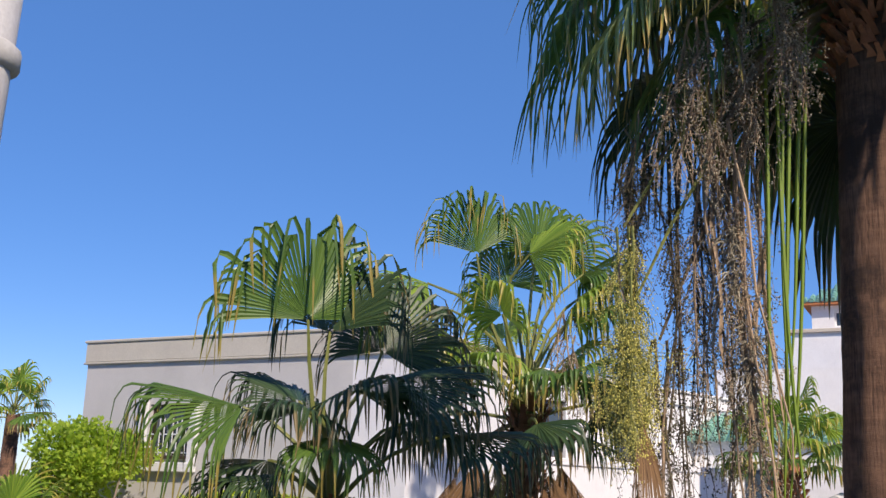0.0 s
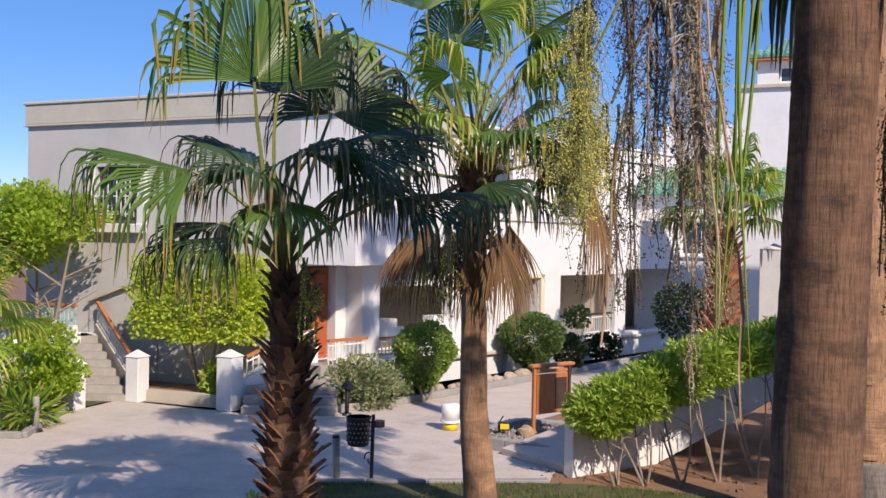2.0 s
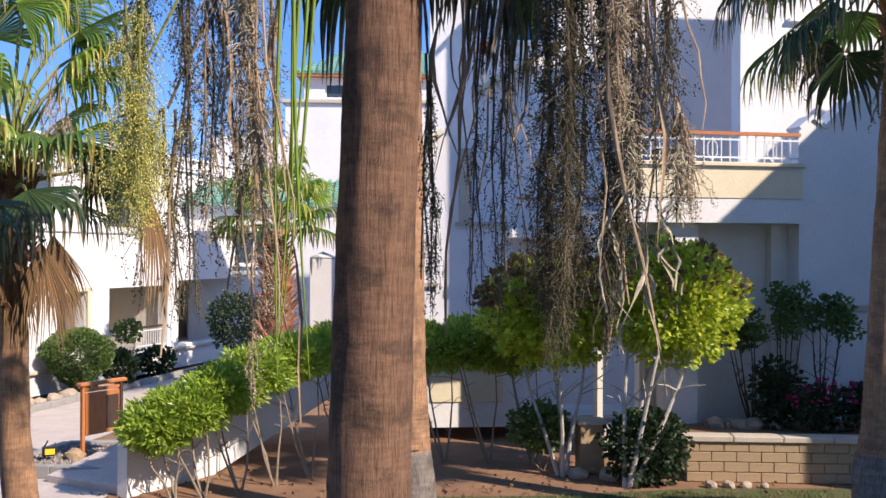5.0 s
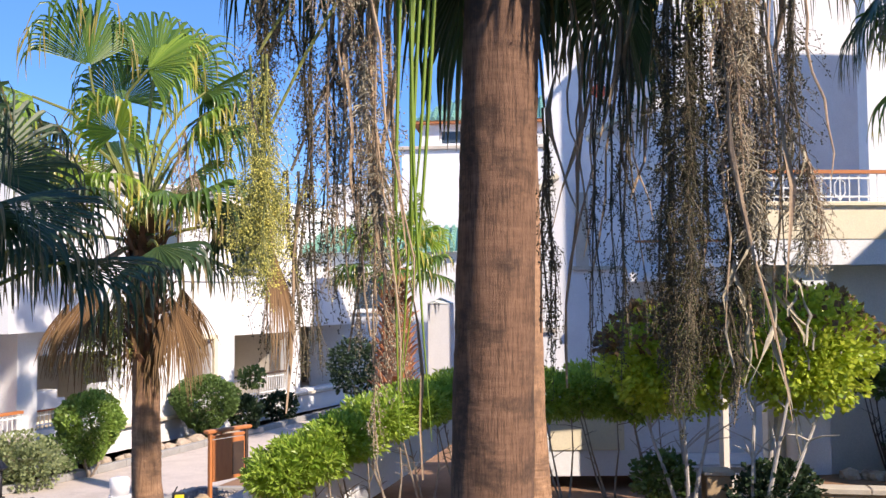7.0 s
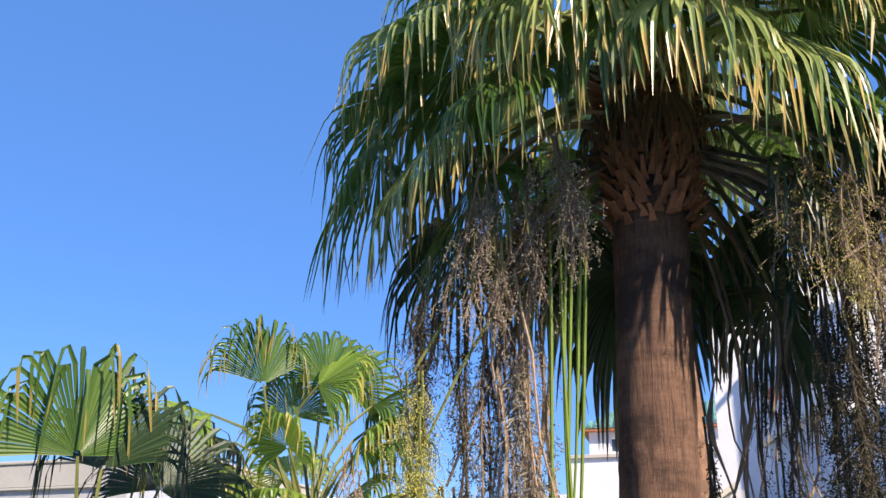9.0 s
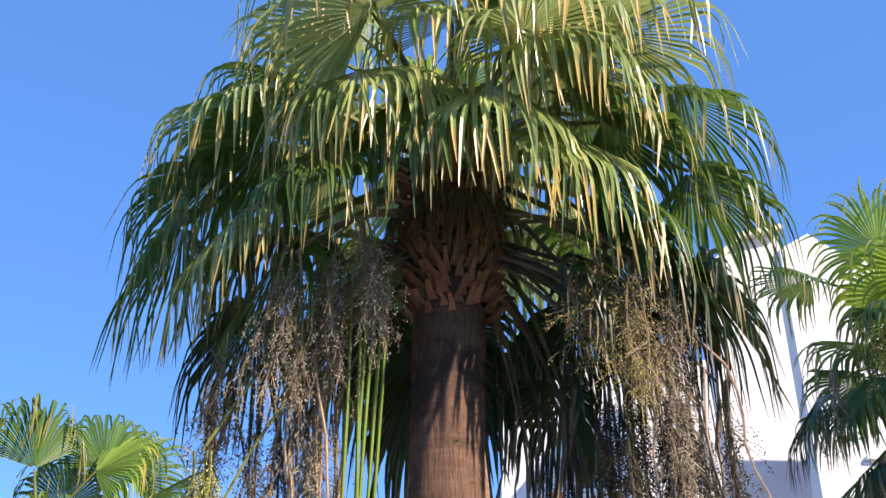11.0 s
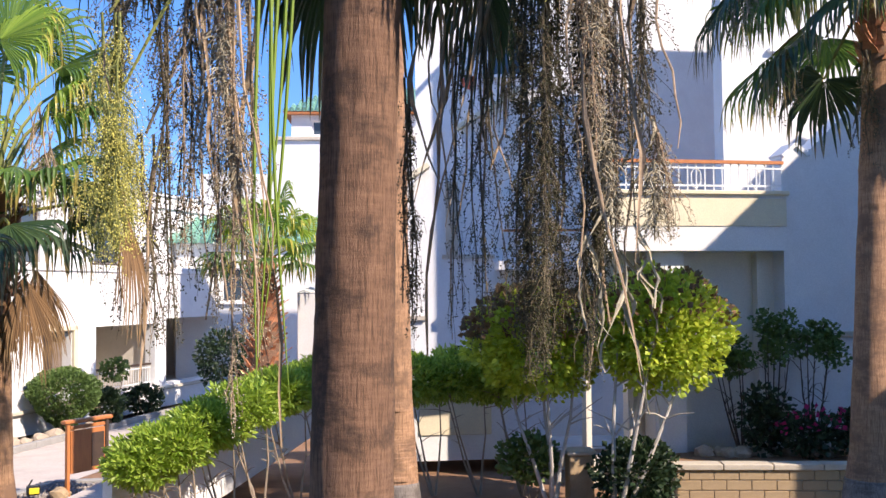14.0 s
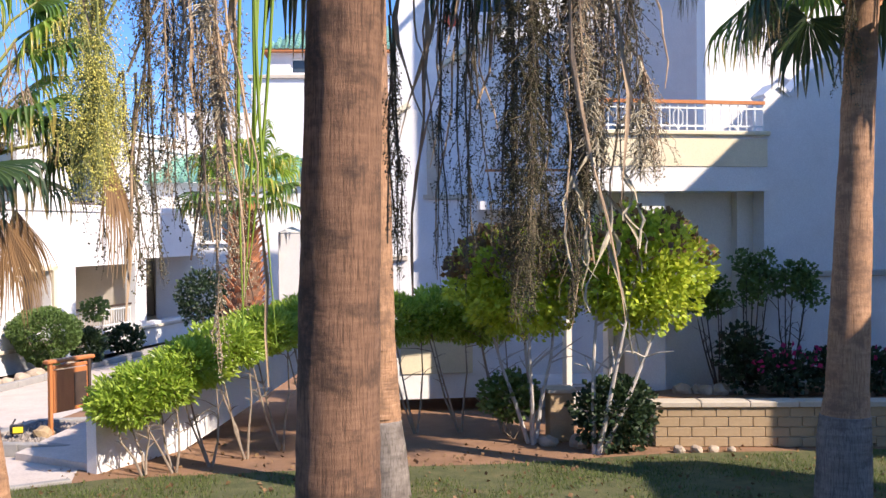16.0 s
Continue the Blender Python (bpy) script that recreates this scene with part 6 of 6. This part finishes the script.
def boulder(at, size, seed, mat=STONE, name="rock", label="rough brown garden rock", squash=0.7):
    r = random.Random(seed)
    bm = bmesh.new()
    bmesh.ops.create_icosphere(bm, subdivisions=2, radius=1)
    for v in bm.verts:
        k = 1 + 0.35 * noise.noise(v.co * 1.3 + Vector((seed, 0, 0))) + 0.12 * noise.noise(v.co * 3.7 + Vector((0, seed, 0)))
        v.co = Vector((v.co.x * size * k, v.co.y * size * 0.8 * k, v.co.z * size * squash * k))
    me = bpy.data.meshes.new(name)
    bm.to_mesh(me)
    bm.free()
    me.materials.append(mat)
    ob = new(name, me)
    ob.location = (at[0], at[1], at[2] + size * squash * 0.55)
    ob.rotation_euler = (0, 0, r.uniform(0, 6))
    return tagged(ob, label, "rock", "garden rocks")


boulder((-6.55, 17.35, 0.17), 0.2, 3, surface("sandbag", (0.34, 0.24, 0.14), (0.46, 0.34, 0.21), 4, 40, 0.95, 0.3), "sandbag", "tan sandbag on the gravel bed", 0.6)
rk = random.Random(8)
for i in range(16):
    t = i / 15
    boulder((-11.0 + 1.75 * t + rk.uniform(-0.1, 0.1), 20.7 + 7.2 * t + rk.uniform(-0.2, 0.2), 0), rk.uniform(0.12, 0.26), 20 + i)
for i in range(12):
    boulder((4.25 + i * 0.2 + rk.uniform(-0.06, 0.06), 18.0 + rk.uniform(-0.12, 0.12), 0.68), rk.uniform(0.1, 0.2), 50 + i)
for i in range(4):
    boulder((3.75 + i * 0.28, 16.35 + rk.uniform(-0.05, 0.05), 0.0), rk.uniform(0.08, 0.16), 70 + i)
for i in range(7):
    boulder((1.7 + rk.uniform(-0.1, 0.7), 17.0 + rk.uniform(-0.25, 0.25), 0.0), rk.uniform(0.1, 0.2), 80 + i)


def bollard(at, h, label):
    g = thing("path_light", at, label, "lamp", "path lights")
    x, y, z = at
    part("post", Mesh().tube([(x, y, z), (x, y, z + h * 0.72)], 0.045, 10), BLACK, g, smooth=True)
    part("base", Mesh().tube([(x, y, z), (x, y, z + 0.05)], [0.11, 0.09], 12), BLACK, g)
    part("cap", Mesh().tube([(x, y, z + h * 0.72), (x, y, z + h * 0.8), (x, y, z + h)], [0.05, 0.15, 0.02], 12), BLACK, g)
    return g


bollard((-10.9, 18.25, 0.0), 0.75, "black path light with a conical cap")
lb = thing("path_light", (-14.9, 13.75, 0), "grey cylindrical path light on the small lawn", "lamp", "path lights")
part("post", Mesh().tube([(-14.9, 13.75, 0), (-14.9, 13.75, 0.62), (-14.9, 13.75, 0.66)], [0.06, 0.06, 0.05], 12), KERB, lb, smooth=True)
part("base", Mesh().tube([(-14.9, 13.75, 0.0), (-14.9, 13.75, 0.06)], [0.14, 0.1], 12), BLACK, lb)

bin_ = thing("litter_bin", (-7.85, 13.6, 0), "black perforated litter bin on a scrolled iron stand", "bin")
bx, by = -7.92, 13.62
part("post", Mesh().tube([(bx + 0.24, by, 0), (bx + 0.26, by, 1.0)], 0.03, 8), BLACK, bin_)
bucket = part("bucket", Mesh().tube([(bx, by, 0.5), (bx, by, 0.52), (bx, by, 0.92), (bx, by, 0.95), (bx, by, 0.95), (bx, by, 0.6)], [0.15, 0.17, 0.19, 0.2, 0.175, 0.15], 20), BLACK, bin_, smooth=True)
m = Mesh()
for k in range(18):
    for j in range(5):
        a = 2 * math.pi * (k + 0.5 * (j % 2)) / 18
        m.box((bx + math.cos(a) * 0.185, by + math.sin(a) * 0.185, 0.58 + j * 0.07), (0.012, 0.02, 0.025), a)
part("perforation", m, KERB, bucket)["kind"] = "stuff"
part("ashtray", Mesh().tube([(bx + 0.36, by, 0.82), (bx + 0.36, by, 0.92)], 0.09, 12), BLACK, bin_)
part("bracket", Mesh().bar((bx + 0.1, by, 0.88), (bx + 0.4, by, 0.88), 0.03, 0.03), BLACK, bin_)
part("scroll", Mesh().tube([(bx + 0.2 - 0.09 * math.cos(a * 0.9) * (1 - a / 9), by, 0.3 + 0.14 * math.sin(a * 0.9) * (1 - a / 9)) for a in [k * 0.5 for k in range(16)]], 0.011, 5), BLACK, bin_)
stub = thing("short_post", (-8.2, 13.45, 0), "short grey post beside the litter bin", "post")
part("shaft", Mesh().tube([(-8.2, 13.45, 0), (-8.22, 13.45, 0.62)], 0.055, 12), KERB, stub, smooth=True)
part("cap", Mesh().tube([(-8.22, 13.45, 0.62), (-8.22, 13.45, 0.66)], [0.06, 0.05], 12), BLACK, stub)
bk = thing("bucket_bin", (-8.35, 17.9, 0), "white plastic bucket with a yellow foot on the paving", "bucket")
part("foot", Mesh().tube([(-8.35, 17.9, 0.01), (-8.35, 17.9, 0.16)], [0.14, 0.16], 20), YELLOW, bk, smooth=True)
tub = part("body", Mesh().tube([(-8.35, 17.9, 0.2), (-8.35, 17.9, 0.48), (-8.35, 17.9, 0.52)], [0.17, 0.185, 0.15], 20), TRIMWHITE, bk, smooth=True)
part("rim", Mesh().tube([(-8.35, 17.9, 0.16), (-8.35, 17.9, 0.2)], 0.2, 20), TRIMWHITE, tub)
yp = thing("low_pier", (1.95, 17.4, 0), "low ochre rendered pier beside the path", "pier")
part("shaft", Mesh().box((1.95, 17.4, 0.42), (0.42, 0.42, 0.84), 0.1, 0, 0.02), BLOCK, yp)
part("cap", Mesh().box((1.95, 17.4, 0.87), (0.5, 0.5, 0.07), 0.1, 0, 0.015), CAP, yp)
ac = thing("air_unit", FB.at(6.9, 0.3, 3.1), "white air-conditioning unit on a far wall", "air conditioner")
casing = part("casing", FB.block(Mesh(), 6.4, 7.2, 0.004, 0.35, 3.0, 3.55, 0, 0.02), TRIMWHITE, ac)
part("grille", FB.block(Mesh(), 6.5, 6.95, 0.352, 0.37, 3.08, 3.47, 0, 0.02), KERB, casing)

# raised bed and its block wall
BW = Line((3.45, 16.75), -2)
sheet("raised_bed", [(3.5, 16.95), (12, 16.7), (12, 20.2), (4.5, 18.6), (3.5, 18.3)], 0.68, SOIL, "bare soil of the raised bed", "bed")
bwall = thing("block_wall", BW.at(0, 0, 0), "low sandstone block retaining wall with a cap", "wall", kind="structure")
part("core", BW.block(Mesh(), 0.02, 8.0, -0.24, -0.02, 0, 0.66), CAP, bwall)
part("end_core", BW.block(Mesh(), 0.02, 0.25, -1.5, -0.24, 0, 0.66), CAP, bwall)
for k in range(10):
    part("cap_stone", BW.block(Mesh(), -0.05 + k * 0.8, -0.05 + k * 0.8 + 0.79, -0.3, 0.06, 0.66, 0.76, 0, 0.015), CAP, bwall)


# grass blades of the near lawn, clumps and dry leaves
def grass_patch(name, x0, x1, y0, y1, count, seed, label):
    r = random.Random(seed)
    m = Mesh()
    n = 0
    while n < count:
        x, y = r.uniform(x0, x1), r.uniform(y0, y1)
        if noise.noise(Vector((x * 0.9, y * 0.9, 3))) + r.uniform(-0.35, 0.35) < -0.08 or y > 14.9 + 0.12 * (x + 5):
            n += 1
            continue
        if x < -5.0 and y > 12.9 + (x + 8.4) * 0.57:
            n += 1
            continue
        h, a = r.uniform(0.03, 0.085), r.uniform(0, 6.28)
        w = 0.006
        l = (r.gauss(0, 0.025), r.gauss(0, 0.025))
        m.add([(x - math.cos(a) * w, y - math.sin(a) * w, 0.012), (x + math.cos(a) * w, y + math.sin(a) * w, 0.012), (x + l[0], y + l[1], 0.012 + h)], [(0, 1, 2)], 0, [0.0, 0.0, 1.0])
        n += 1
    return tagged(part(name, m, GRASS), label, "grass", kind="stuff")


grass_patch("grass", -8.5, 7.5, 11.5, 16.6, 60000, 5, "short patchy grass on the near lawn")
m = Mesh()
r0 = random.Random(77)
lp = [(r0.uniform(-6, 7), r0.uniform(12.5, 17.3), 0.03) for _ in range(700)]
leaf_quads(m, lp, [(r0.uniform(-1, 1), r0.uniform(-1, 1), 0) for _ in lp], 0.07, r0)
tagged(part("fallen_leaves", m, PALMDEAD), "dry fallen leaves on the soil and lawn", "leaves", kind="stuff")
m = Mesh()
pts = [(r0.uniform(-7.4, -5.75), r0.uniform(16.7, 18.6), 0.18) for _ in range(900)]
octa(m, pts, [r0.uniform(0.015, 0.04) for _ in pts])
tagged(part("gravel_stones", m, GRAVEL), "loose grey gravel on the sign island", "gravel", kind="stuff")

# things left of a set bearing are turned a little about the camera stand
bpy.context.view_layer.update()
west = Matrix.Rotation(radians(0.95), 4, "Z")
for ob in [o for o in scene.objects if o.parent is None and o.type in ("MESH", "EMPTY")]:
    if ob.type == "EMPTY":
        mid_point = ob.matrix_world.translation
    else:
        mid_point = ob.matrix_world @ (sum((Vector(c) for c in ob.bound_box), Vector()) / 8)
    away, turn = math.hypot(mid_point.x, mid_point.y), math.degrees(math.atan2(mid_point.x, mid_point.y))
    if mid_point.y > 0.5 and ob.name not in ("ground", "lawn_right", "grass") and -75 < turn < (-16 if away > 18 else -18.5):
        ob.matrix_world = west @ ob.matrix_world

# blocks of the retaining wall, each its own piece
block_mesh = Mesh().box((0, 0, 0), (0.388, 0.03, 0.153), 0, 0, 0.008).data("block", [BLOCK])
half_mesh = Mesh().box((0, 0, 0), (0.188, 0.03, 0.153), 0, 0, 0.008).data("block_half", [BLOCK])
for row in range(4):
    s = 0.0
    first = True
    while s < 7.9:
        w = 0.2 if first and row % 2 else 0.4
        first = False
        c = BW.at(s + w / 2, 0.0, 0.085 + row * 0.165)
        ob = new("block", half_mesh if w < 0.3 else block_mesh)
        ob.parent = bwall
        ob.matrix_parent_inverse = bwall.matrix_world.inverted()
        ob.matrix_world = Matrix.Translation(c + BW.n * rng.uniform(-0.004, 0.004)) @ Matrix.Rotation(BW.a, 4, "Z")
        s += w
